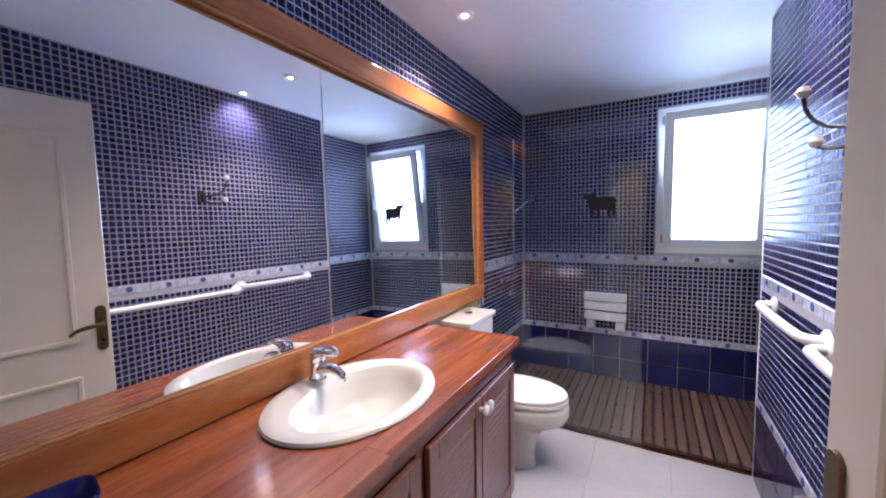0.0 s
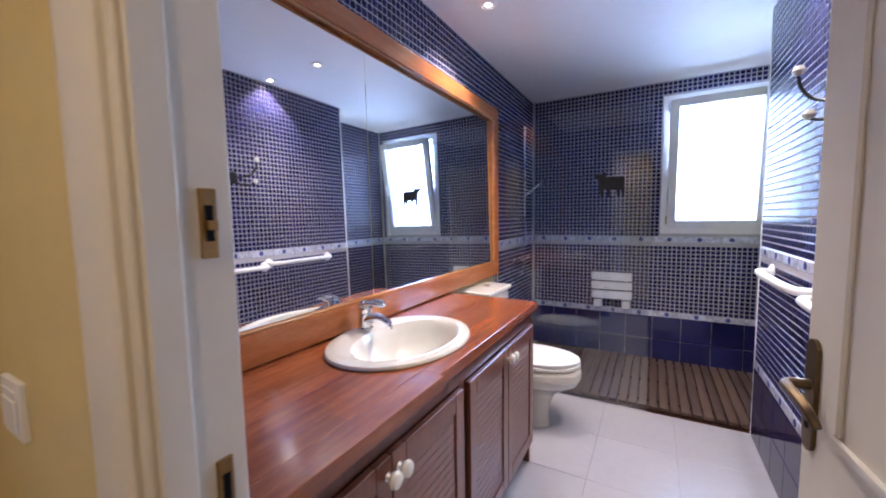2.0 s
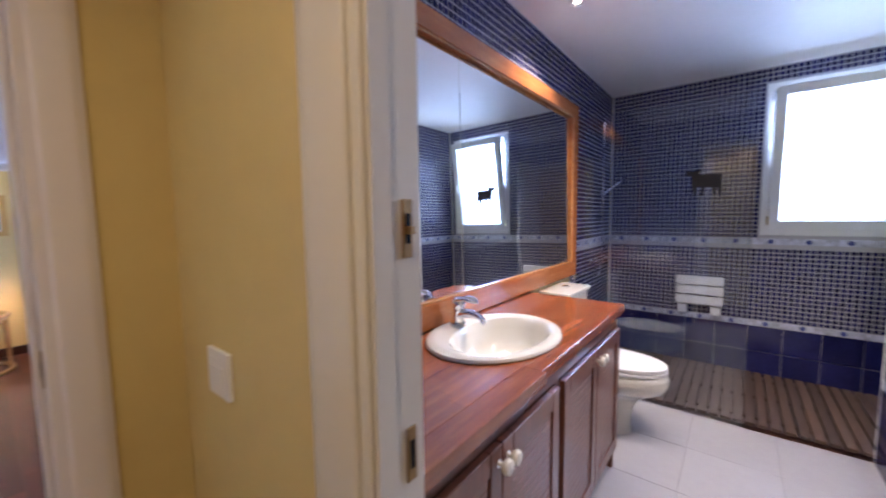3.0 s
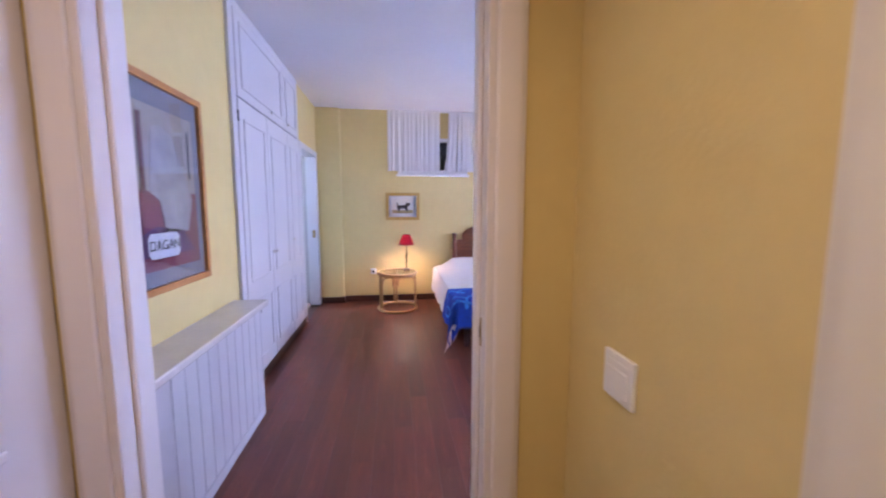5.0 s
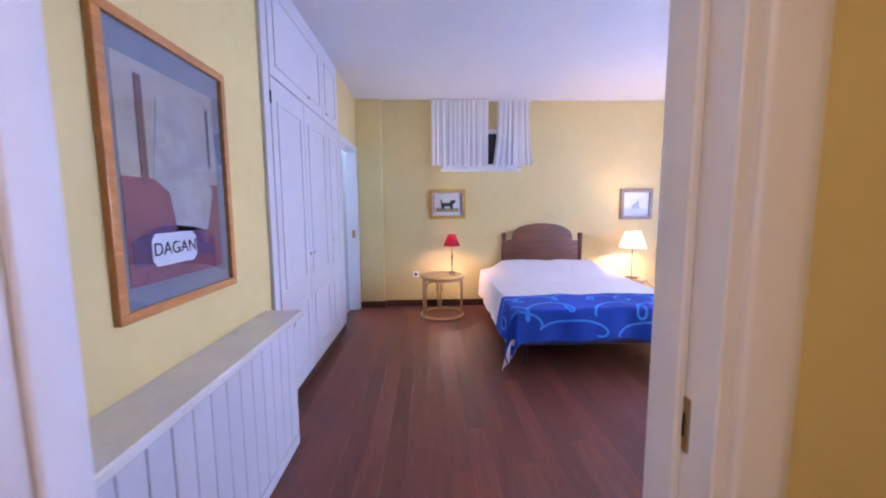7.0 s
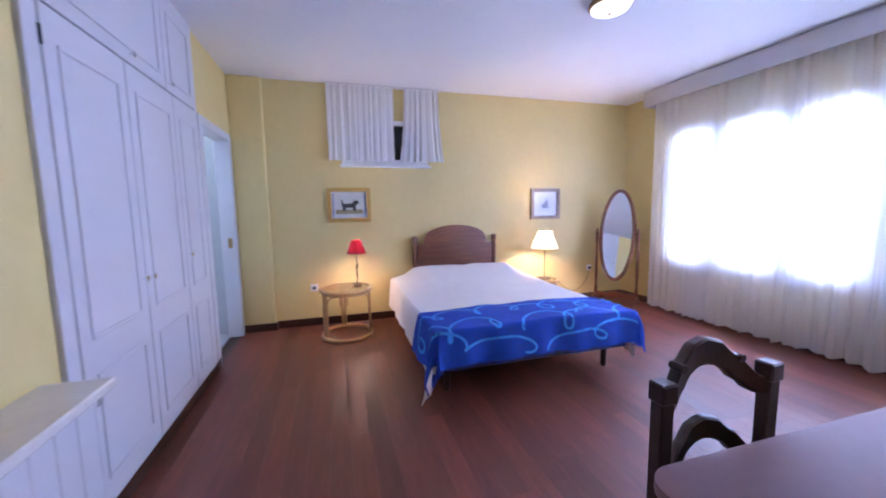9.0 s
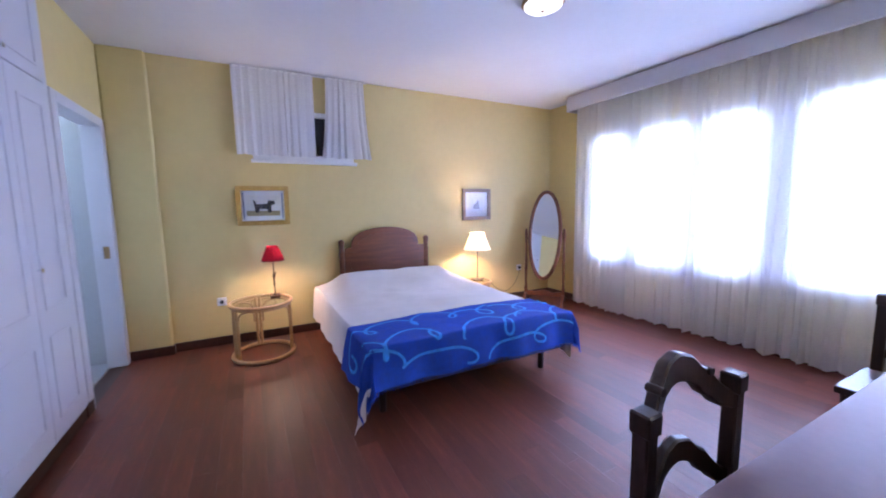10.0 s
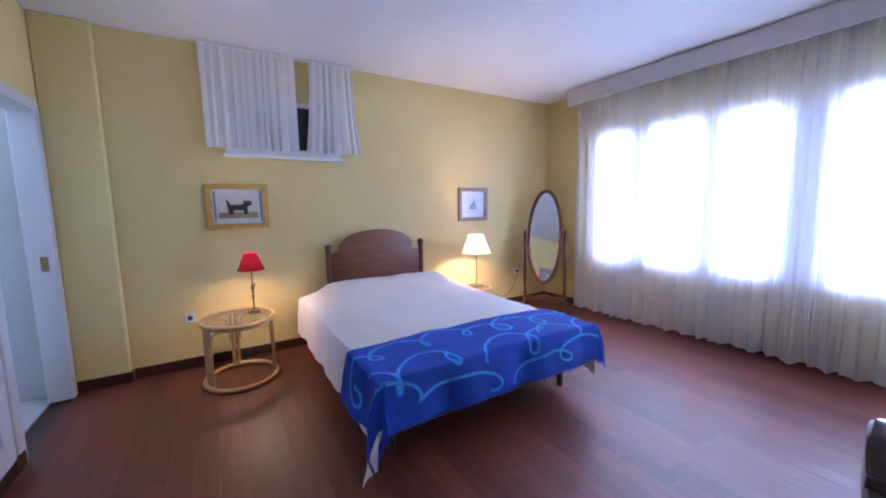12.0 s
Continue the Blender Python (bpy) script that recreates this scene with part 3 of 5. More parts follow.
# ---- bathroom: vanity ----
van = thing("vanity_cabinet", "dark red-brown wooden vanity with louvred doors", "cabinet", (0, 0, 0))
cx, cy0, cy1 = -1.785, YD + 0.02, 0.955
part("plinth", box(XM + 0.02, cx - 0.04, cy0, cy1 - 0.02, 0, 0.10), M_CABINET, van)
part("side_panel", box(XM + 0.02, cx, cy1 - 0.02, cy1, 0.0, 0.812, 0.002), M_CABINET, van)
part("side_panel", box(XM + 0.02, cx, cy0, cy0 + 0.02, 0.10, 0.812, 0.002), M_CABINET, van)
part("bottom_panel", box(XM + 0.02, cx - 0.01, cy0 + 0.02, cy1 - 0.02, 0.10, 0.12), M_CABINET, van)
part("back_panel", box(XM + 0.02, XM + 0.03, cy0 + 0.02, cy1 - 0.02, 0.12, 0.80), M_CABINET, van)
part("top_rail", box(cx - 0.02, cx, cy0 + 0.02, cy1 - 0.02, 0.745, 0.812), M_CABINET, van)
for yc in (0.165,):
    part("stile", box(cx - 0.02, cx, yc - 0.02, yc + 0.02, 0.12, 0.745), M_CABINET, van)
for d0, d1, knob in ((0.565, 0.935, 0.585), (0.188, 0.561, 0.541), (-0.233, 0.142, -0.213), (-0.588, -0.237, -0.257)):
    d_ = part("door", box(cx, cx + 0.02, d0, d0 + 0.055, 0.125, 0.74, 0.002), M_CABINET, van)
    part("door_stile", box(cx, cx + 0.02, d1 - 0.055, d1, 0.125, 0.74, 0.002), M_CABINET, d_)
    part("door_rail", box(cx, cx + 0.02, d0 + 0.055, d1 - 0.055, 0.125, 0.185, 0.002), M_CABINET, d_)
    part("door_rail", box(cx, cx + 0.02, d0 + 0.055, d1 - 0.055, 0.68, 0.74, 0.002), M_CABINET, d_)
    part("door_back", box(cx + 0.001, cx + 0.004, d0 + 0.055, d1 - 0.055, 0.185, 0.68), M_CABINET, d_)
    w_ = d1 - d0 - 0.11
    me = None
    for k in range(18):
        z_ = 0.199 + k * 0.0275
        if me is None:
            s_ = part("louvre_slat", box(-0.003, 0.003, 0, w_, -0.015, 0.015, 0.001, m=pose(0, 0, 0, 0, 3)), M_CABINET, d_)
            me = s_.data
        else:
            s_ = new("louvre_slat", me)
            s_.parent = d_
        s_.location = (cx + 0.0115, d0 + 0.055, z_)
    k_ = part("knob", lathe([(0.006, 0), (0.006, 0.012), (0.017, 0.018), (0.021, 0.026), (0.017, 0.035), (0.004, 0.039), (0, 0.039)], 16, m=pose(cx + 0.02, knob, 0.70, 0, 90)), M_CERAMIC, d_, "white ceramic knob", smooth=True)
    part("knob_collar", lathe([(0.011, 0), (0.011, 0.004)], 14, m=pose(cx + 0.02, knob, 0.70, 0, 90)), M_CHROME, d_)

top = thing("vanity_worktop", "glossy red-brown stave wood worktop with an oval basin cut-out", "worktop", (0, 0, 0))
# staves with the basin's cut-out left free
SCX, SCY, SA, SB = -2.025, 0.175, 0.205, 0.272
xs_ = [XM + 0.012 + i * (-1.757 - XM - 0.012) / 9 for i in range(10)]
rng = random.Random(4)
for i in range(9):
    a, b = xs_[i], xs_[i + 1]
    y = YD + 0.012
    while y < 0.98:
        L = rng.uniform(0.35, 0.8)
        if abs((xs_[i] + xs_[i + 1]) / 2 - SCX) < SA + 0.03 and y < SCY:
            L = SCY - y if y > -0.3 else rng.uniform(0.25, 0.4)
        if i == 8:
            L = -0.02 - y if y < -0.05 else 2.0
        e = min(y + L, 0.98)
        if 0.98 - e < 0.12:
            e = 0.98
        def half(x_):
            return SB * math.sqrt(max(0.0, 1 - ((x_ - SCX) / SA) ** 2))

        near_ = half(min(max(SCX, a), b))
        xf = b + (0.014 if i == 8 and y < -0.05 else 0.0)
        if near_ < 0.01 or e < SCY - near_ or y > SCY + near_:
            part("stave", box(a, xf, y, e, 0.812, 0.85, 0.0003 if i < 8 else 0.0012), M_COUNTER, top)
        else:
            cut = [a + (b - a) * k / 12 for k in range(13)]
            low = [(x_, min(e, SCY - half(x_))) for x_ in cut if SCY - half(x_) > y + 0.001]
            high = [(x_, max(y, SCY + half(x_))) for x_ in cut if SCY + half(x_) < e - 0.001]
            if len(low) > 1 and y < SCY:
                o = [(low[0][0], y), (low[-1][0], y)] + low[::-1]
                part("stave", prism(o, 0.038, "z", m=Matrix.Translation((0, 0, 0.812))), M_COUNTER, top)
            if len(high) > 1 and e > SCY:
                o = [(high[-1][0], e), (high[0][0], e)] + high
                part("stave", prism(o, 0.038, "z", m=Matrix.Translation((0, 0, 0.812))), M_COUNTER, top)
        y = e

sink = thing("wash_basin", "white oval ceramic drop-in basin in the wooden worktop", "basin", (SCX, SCY, 0.85))
prof = [(0.70, -0.12), (0.97, -0.02), (1.03, 0.0), (1.045, 0.006), (1.03, 0.013), (0.97, 0.018), (0.90, 0.018), (0.84, 0.013), (0.80, 0.0), (0.76, -0.02), (0.68, -0.065), (0.52, -0.10), (0.30, -0.118), (0.12, -0.123), (0.0, -0.124)]
bb = lathe([(r, z) for r, z in prof], 48, SA * 1.06, SB * 1.06)
for vt in bb.verts:
    if math.hypot(vt.co.x / SA, vt.co.y / SB) < 0.93 and vt.co.z < 0.0175:
        vt.co.x = vt.co.x * 0.86 + 0.026
part("bowl", bb, M_CERAMIC, sink, smooth=True)
part("drain", lathe([(0.0, -0.119), (0.022, -0.119), (0.024, -0.122)], 20), M_CHROME, sink, smooth=True)
part("overflow", lathe([(0.009, 0), (0.009, 0.003)], 14, m=pose(-0.165, 0, -0.02, 0, 70)), M_BLACK, sink)
tap = thing("basin_mixer", "chrome single-lever basin mixer tap with a looped handle", "tap", (SCX - 0.172, SCY + 0.0, 0.866))
part("tap_body", lathe([(0.030, 0), (0.030, 0.006), (0.025, 0.012), (0.023, 0.04), (0.025, 0.058), (0.024, 0.066), (0.010, 0.070), (0, 0.070)], 24), M_CHROME, tap, smooth=True)
part("spout", tube([(-0.004, 0, 0.030), (0.035, 0, 0.050), (0.075, 0, 0.052), (0.108, 0, 0.040), (0.116, 0, 0.030)], [0.022, 0.019, 0.015, 0.013, 0.012], 14, smoothing=2), M_CHROME, tap, smooth=True)
cap = part("handle_dome", lathe([(0.0245, 0.0), (0.027, 0.010), (0.026, 0.026), (0.019, 0.038), (0.008, 0.043), (0, 0.044)], 24, m=pose(0, 0, 0.067, 0, 12)), M_CHROME, tap, smooth=True)
part("handle_loop", tube([(0.004, 0.022, 0.098), (0.040, 0.024, 0.110), (0.078, 0.016, 0.104), (0.088, 0, 0.099), (0.078, -0.016, 0.104), (0.040, -0.024, 0.110), (0.004, -0.022, 0.098)], [0.008, 0.008, 0.0075, 0.007, 0.0075, 0.008, 0.008], 12, smoothing=2), M_CHROME, cap, smooth=True)
part("aerator", lathe([(0.011, 0), (0.011, 0.010)], 16, m=pose(0.116, 0, 0.018)), M_CHROME, tap, smooth=True)

dish = thing("soap_dish", "cobalt blue glazed oblong dish with a raised rim on the worktop", "dish", (-2.172, -0.492, 0.851), -10)
DISH = [(0.0, 0.0), (0.80, 0.0), (0.90, 0.004), (1.0, 0.022), (1.04, 0.026), (1.03, 0.029), (0.97, 0.026), (0.86, 0.010), (0.76, 0.006), (0.0, 0.006)]


def squircle(a, r, z):
    c, d = math.cos(a), math.sin(a)
    k = r / (abs(c) ** 5 + abs(d) ** 5) ** 0.2
    return (0.056 * k * c, 0.082 * k * d, 1.35 * z)


part("dish_body", sheet(56, len(DISH) - 1, lambda u, v: squircle(2 * math.pi * u, *DISH[round(v * (len(DISH) - 1))])), M_BLUE_DISH, dish, smooth=True)

# ---- bathroom: toilet ----
wc = thing("toilet", "white ceramic close-coupled toilet with closed lid", "toilet", (XM + 0.01, 1.35, 0))
part("tank", box(0.0, 0.185, -0.185, 0.185, 0.40, 0.795, 0.03, seg=3), M_CERAMIC, wc, smooth=True)
part("tank_lid", box(-0.0, 0.20, -0.195, 0.195, 0.795, 0.825, 0.012, seg=3), M_CERAMIC, wc, smooth=True)
part("flush_button", lathe([(0.022, 0), (0.022, 0.012), (0.016, 0.016), (0, 0.017)], 18, m=pose(0.10, 0, 0.825)), M_CHROME, wc, smooth=True)


def bowl(u, v):
    a = 2 * math.pi * u
    k = [(0.60, 0.0), (0.57, 0.02), (0.52, 0.07), (0.50, 0.15), (0.56, 0.21), (0.74, 0.25), (0.95, 0.285), (1.02, 0.325), (1.02, 0.37), (0.98, 0.39)]
    p = v * (len(k) - 1)
    i = min(int(p), len(k) - 2)
    s = k[i][0] + (k[i + 1][0] - k[i][0]) * (p - i)
    z = k[i][1] + (k[i + 1][1] - k[i][1]) * (p - i)
    c = math.cos(a)
    ext = 0.29 if c > 0 else 0.20
    shift = 0.40 - 0.10 * max(0, 0.6 - z * 2.2) * (1 if c > 0 else 0.2)
    return (shift + ext * s * c, 0.178 * s * math.sin(a), z)


bm = sheet(36, 27, bowl)
bmesh.ops.remove_doubles(bm, verts=bm.verts[:], dist=1e-4)
bmesh.ops.holes_fill(bm, edges=[e for e in bm.edges if e.is_boundary], sides=0)
part("bowl", bm, M_CERAMIC, wc, smooth=True)
part("pedestal_back", box(0.05, 0.30, -0.10, 0.10, 0.0, 0.40, 0.03, seg=2), M_CERAMIC, wc, smooth=True)
lid_o = [(0.405 + (0.285 if math.cos(a) > 0 else 0.20) * math.cos(a), 0.182 * math.sin(a)) for a in [2 * math.pi * i / 40 for i in range(40)]]
part("seat", prism(lid_o, 0.018, "z", bevel=0.006, m=Matrix.Translation((0, 0, 0.394))), M_PLASTIC, wc, smooth=True)
part("lid", prism([(0.405 + (u - 0.405) * 0.985, v * 0.985) for u, v in lid_o], 0.020, "z", bevel=0.008, m=Matrix.Translation((0, 0, 0.415))), M_PLASTIC, wc, "white plastic closed lid", smooth=True)

# ---- bathroom: shower ----
bar = thing("shower_riser", "chrome shower riser rail with hand shower", "shower", (XM + 0.012, 2.34, 0))
part("rail", tube([(0.045, 0, 1.24), (0.045, 0, 2.06)], 0.010), M_CHROME, bar, smooth=True)
for z_ in (1.26, 2.04):
    part("bracket", tube([(0, 0, z_), (0.045, 0, z_)], 0.011), M_CHROME, bar, smooth=True)
part("slider", lathe([(0.02, 0), (0.02, 0.045)], 14, m=pose(0.045, 0, 1.45)), M_CHROME, bar, smooth=True)
hs = part("hand_shower", tube([(0.05, 0.0, 1.46), (0.10, 0.04, 1.51), (0.16, 0.09, 1.57)], [0.010, 0.011, 0.012], smoothing=1), M_CHROME, bar, smooth=True)
part("shower_head", lathe([(0.012, 0), (0.034, 0.018), (0.038, 0.03), (0, 0.032)], 18, m=pose(0.165, 0.095, 1.585, 25, 120)), M_CHROME, hs, smooth=True)
part("hose", tube([(0.05, 0, 1.44), (0.06, -0.02, 1.15), (0.07, -0.10, 0.82), (0.06, -0.17, 0.78), (0.045, -0.18, 0.88)], 0.006, smoothing=3), M_CHROME, bar, smooth=True)
valve = thing("shower_mixer", "chrome wall-mounted shower mixer tap", "tap", (XM + 0.012, 2.27, 0.90))
part("valve_body", tube([(0.05, -0.08, 0), (0.05, 0.08, 0)], 0.022), M_CHROME, valve, smooth=True)
for s_ in (-0.075, 0.075):
    part("wall_union", lathe([(0.03, 0), (0.026, 0.012), (0.013, 0.02), (0.013, 0.05)], 16, m=pose(0, s_, 0, 0, 90)), M_CHROME, valve, smooth=True)
part("lever", tube([(0.065, 0, 0.015), (0.11, 0, 0.045)], [0.012, 0.008]), M_CHROME, valve, smooth=True)

seat = thing("shower_bench", "white slatted folding shower seat on the tiled wall", "shower seat", (-1.56, YF - 0.014, 0.0))
for k in range(3):
    z_ = 0.54 + k * 0.082
    part("slat", box(-0.165, 0.165, -0.075, -0.052, z_, z_ + 0.073, 0.010, seg=2), M_PLASTIC, seat)
for s_ in (-0.115, 0.115):
    part("bracket", box(s_ - 0.035, s_ + 0.035, -0.052, -0.0, 0.455, 0.53, 0.006), M_PLASTIC, seat)
    part("hinge_arm", box(s_ - 0.013, s_ + 0.013, -0.052, -0.028, 0.53, 0.735, 0.003), M_PLASTIC, seat)
# teak duckboard over a dark tray
tagged(part("shower_tray", box(XM + 0.012, XS - 0.012, YS + 0.02, YF - 0.012, -0.004, 0.001), M_SKIRT), kind="structure")
duck = thing("duckboard", "worn grey-brown teak slatted duckboard on the shower floor", "duckboard", (0, 0, 0))
nsl = 31
wsl = (XS - 0.02 - (XM + 0.03)) / nsl
smesh = None
for k in range(nsl):
    xa = XM + 0.03 + k * wsl
    if smesh is None:
        s_ = part("slat", box(0, wsl - 0.011, YS + 0.035, YF - 0.02, 0.013, 0.034, 0.003), M_TEAK, duck)
        smesh = s_.data
    else:
        s_ = new("slat", smesh)
        s_.parent = duck
    s_.location = (xa, 0, 0)
for y_ in (1.95, 2.3, 2.65):
    part("batten", box(XM + 0.04, XS - 0.04, y_, y_ + 0.04, 0.001, 0.013), M_TEAK, duck)

# grab rails on the right wall
for ya, yb, zr in ((0.93, 1.52, 0.99), (0.10, 0.895, 0.97)):
    gr = thing("grab_rail", "white tubular grab rail on the mosaic wall", "grab rail", (XR - 0.012, 0, zr), group="grab rails")
    part("bar", tube([(0, ya, 0), (-0.045, ya, 0), (-0.070, ya + 0.045, 0), (-0.070, yb - 0.045, 0), (-0.045, yb, 0), (0, yb, 0)], 0.017, 14, smoothing=2), M_PLASTIC, gr, smooth=True)
    for y_ in (ya, yb):
        part("flange", lathe([(0.038, 0), (0.038, 0.006), (0.030, 0.013), (0.018, 0.015)], 22, m=pose(0, y_, 0, 0, -90)), M_PLASTIC, gr, smooth=True)

hook = thing("robe_hook", "black iron double robe hook with two white porcelain balls", "hook", (XR - 0.012, 0.70, 1.62))
part("back_plate", box(-0.008, 0, -0.022, 0.022, -0.035, 0.045, 0.004), M_IRON, hook)
part("upper_arm", tube([(-0.006, 0, 0.005), (-0.035, 0.03, 0.005), (-0.085, 0.08, 0.02), (-0.115, 0.105, 0.07), (-0.12, 0.11, 0.115)], 0.0055, smoothing=3), M_IRON, hook, smooth=True)
part("lower_arm", tube([(-0.006, 0, -0.01), (-0.03, 0.03, -0.04), (-0.06, 0.075, -0.045), (-0.085, 0.11, -0.03)], 0.0055, smoothing=3), M_IRON, hook, smooth=True)
for c_ in ((-0.12, 0.11, 0.13), (-0.087, 0.113, -0.015)):
    part("ball", lathe([(0, -0.019), (0.012, -0.015), (0.019, 0), (0.012, 0.015), (0, 0.019)], 16, m=pose(*c_)), M_CERAMIC, hook, "white porcelain ball", smooth=True)

for sx_, sy_ in SPOTS:
    dl = thing("downlight", "small round recessed ceiling downlight, lit", "ceiling light", (sx_, sy_, ZB), group="bathroom downlights")
    part("rim", lathe([(0.045, 0), (0.045, -0.006), (0.034, -0.010), (0.032, -0.004)], 24), M_PLASTIC, dl, smooth=True)
    part("bulb", lathe([(0.031, -0.003), (0.0, -0.005)], 20), M_BULB, dl)

# unseen fitting, made up to carry the hall fill
hl = thing("hall_downlight", "added round hall downlight, unseen, that brightens the hall", "ceiling light", (-1.35, -1.45, 2.42))
part("rim", lathe([(0.045, 0), (0.045, -0.006), (0.034, -0.010), (0.032, -0.004)], 24), M_PLASTIC, hl, smooth=True)
part("bulb", lathe([(0.031, -0.003), (0.0, -0.005)], 20), M_BULB, hl)

# ---- bedroom: built-in wardrobe ----
wd = thing("built_in_wardrobe", "white built-in wardrobe with panelled doors and top cupboards", "wardrobe", (0, YL, 0))
W0, W1, WS = -5.68, -4.10, 2.045
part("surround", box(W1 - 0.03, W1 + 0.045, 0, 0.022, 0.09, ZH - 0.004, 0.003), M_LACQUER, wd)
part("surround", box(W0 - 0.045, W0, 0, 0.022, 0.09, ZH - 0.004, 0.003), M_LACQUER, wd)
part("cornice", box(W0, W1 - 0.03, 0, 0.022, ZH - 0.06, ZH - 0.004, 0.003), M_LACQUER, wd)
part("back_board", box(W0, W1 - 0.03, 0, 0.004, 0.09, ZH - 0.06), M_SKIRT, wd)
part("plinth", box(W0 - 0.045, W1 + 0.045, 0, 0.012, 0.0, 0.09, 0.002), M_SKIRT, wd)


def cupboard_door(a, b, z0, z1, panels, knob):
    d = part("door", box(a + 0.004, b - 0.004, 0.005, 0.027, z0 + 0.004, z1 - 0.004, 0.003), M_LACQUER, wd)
    for p0, p1 in panels:
        bm = None
        u0, u1 = a + 0.075, b - 0.075
        for q in ((u0, u1, p0, p0 + 0.02), (u0, u1, p1 - 0.02, p1), (u0, u0 + 0.02, p0 + 0.02, p1 - 0.02), (u1 - 0.02, u1, p0 + 0.02, p1 - 0.02)):
            bm = box(q[0], q[1], 0.027, 0.034, q[2], q[3], 0.003, bm=bm)
        part("moulding", bm, M_LACQUER, d)
    if knob:
        part("knob", lathe([(0.005, 0), (0.005, 0.012), (0.013, 0.018), (0.015, 0.025), (0, 0.030)], 14, m=pose(knob[0], 0.027, knob[1], -90)), M_CHROME, d, "small metal knob", smooth=True)
    for zz in (z0 + 0.12, z1 - 0.12):
        if z1 - z0 > 1 and b > -4.2:
            part("hinge", box(b - 0.004, b + 0.006, 0.022, 0.030, zz - 0.035, zz + 0.035, 0.002), M_IRON, d)
    return d


LOW = [(0.20, 0.66), (0.80, 1.92)]
cupboard_door(-4.69, W1 - 0.03, 0.09, WS, LOW, (-4.65, 0.97))
cupboard_door(-5.26, -4.69, 0.09, WS, LOW, (-4.73, 0.97))
cupboard_door(W0, -5.26, 0.09, WS, LOW, (-5.30, 1.02))
cupboard_door(-5.18, W1 - 0.03, WS, ZH - 0.06, [(WS + 0.07, ZH - 0.12)], (-4.75, WS + 0.05))
cupboard_door(W0, -5.18, WS, ZH - 0.06, [(WS + 0.07, ZH - 0.12)], (-5.22, WS + 0.05))

# radiator cover with a shelf
rc = thing("radiator_cover", "white boarded radiator cover with a pale marble shelf", "radiator cover", (0, YL, 0))
RX0, RX1 = -3.885, -2.46
n_b = 15
bw = (RX1 - RX0) / n_b
bmesh_me = None
for k in range(n_b):
    if bmesh_me is None:
        b_ = part("board", box(0, bw - 0.004, 0.165, 0.18, 0.06, 0.690, 0.003), M_LACQUER, rc)
        bmesh_me = b_.data
    else:
        b_ = new("board", bmesh_me)
        b_.parent = rc
    b_.location = (RX0 + k * bw, 0, 0)
part("frame_back", box(RX0, RX1, 0.150, 0.164, 0.0, 0.70), M_SKIRT, rc)
part("end_board", box(RX0 - 0.016, RX0 - 0.001, 0.0, 0.18, 0.0, 0.70, 0.002), M_LACQUER, rc)
part("kick_rail", box(RX0, RX1, 0.165, 0.184, 0.0, 0.058, 0.002), M_LACQUER, rc)
part("shelf", box(RX0 - 0.07, RX1, 0.0, 0.215, 0.702, 0.738, 0.006), mat("pale_marble", (0.72, 0.68, 0.66), 0.25, var=0.08, scale=5), rc, "pale marble shelf")
rv = thing("radiator_valve", "grey radiator thermostat valve beside the cover", "valve", (RX0 - 0.045, YL + 0.15, 0.66))
part("valve_head", lathe([(0.018, -0.03), (0.022, -0.02), (0.022, 0.02), (0.016, 0.03)], 16, m=pose(0, 0, 0, 0, 90)), mat("grey_plastic", (0.25, 0.24, 0.24), 0.4), rv, smooth=True)
part("valve_pipe", tube([(0, 0, 0), (0.0, 0, -0.2), (0, -0.02, -0.66)], 0.008), M_PLASTIC, rv, smooth=True)

# ---- framed pictures ----


def mount(name, label, at, rz, w, h, fw, frame_m, mats, depth=0.024):
    """A framed picture hung on a wall; its local y points out of the wall, x along it."""
    p = thing(name, label, "picture", at, rz)
    for nm, q in (("frame_bottom", (-w / 2, w / 2, -h / 2, -h / 2 + fw)), ("frame_top", (-w / 2, w / 2, h / 2 - fw, h / 2)), ("frame_side", (-w / 2, -w / 2 + fw, -h / 2 + fw, h / 2 - fw)), ("frame_side", (w / 2 - fw, w / 2, -h / 2 + fw, h / 2 - fw))):
        part(nm, box(q[0], q[1], 0, depth, q[2], q[3], 0.004, seg=2), frame_m, p)
    part("mount_board", box(-w / 2 + fw, w / 2 - fw, 0.002, 0.006, -h / 2 + fw, h / 2 - fw), mats, p)
    g_ = part("glazing", box(-w / 2 + fw, w / 2 - fw, 0.014, 0.016, -h / 2 + fw, h / 2 - fw), M_PANE, p)
    g_.visible_shadow = False
    return p


def flat(p, nm, outline, y_, m_, label=""):
    return part(nm, prism(outline, 0.0012, "y", m=Matrix.Translation((0, y_, 0))), m_, p, label)


def rect(x0, x1, z0, z1):
    return [(x0, z0), (x1, z0), (x1, z1), (x0, z1)]


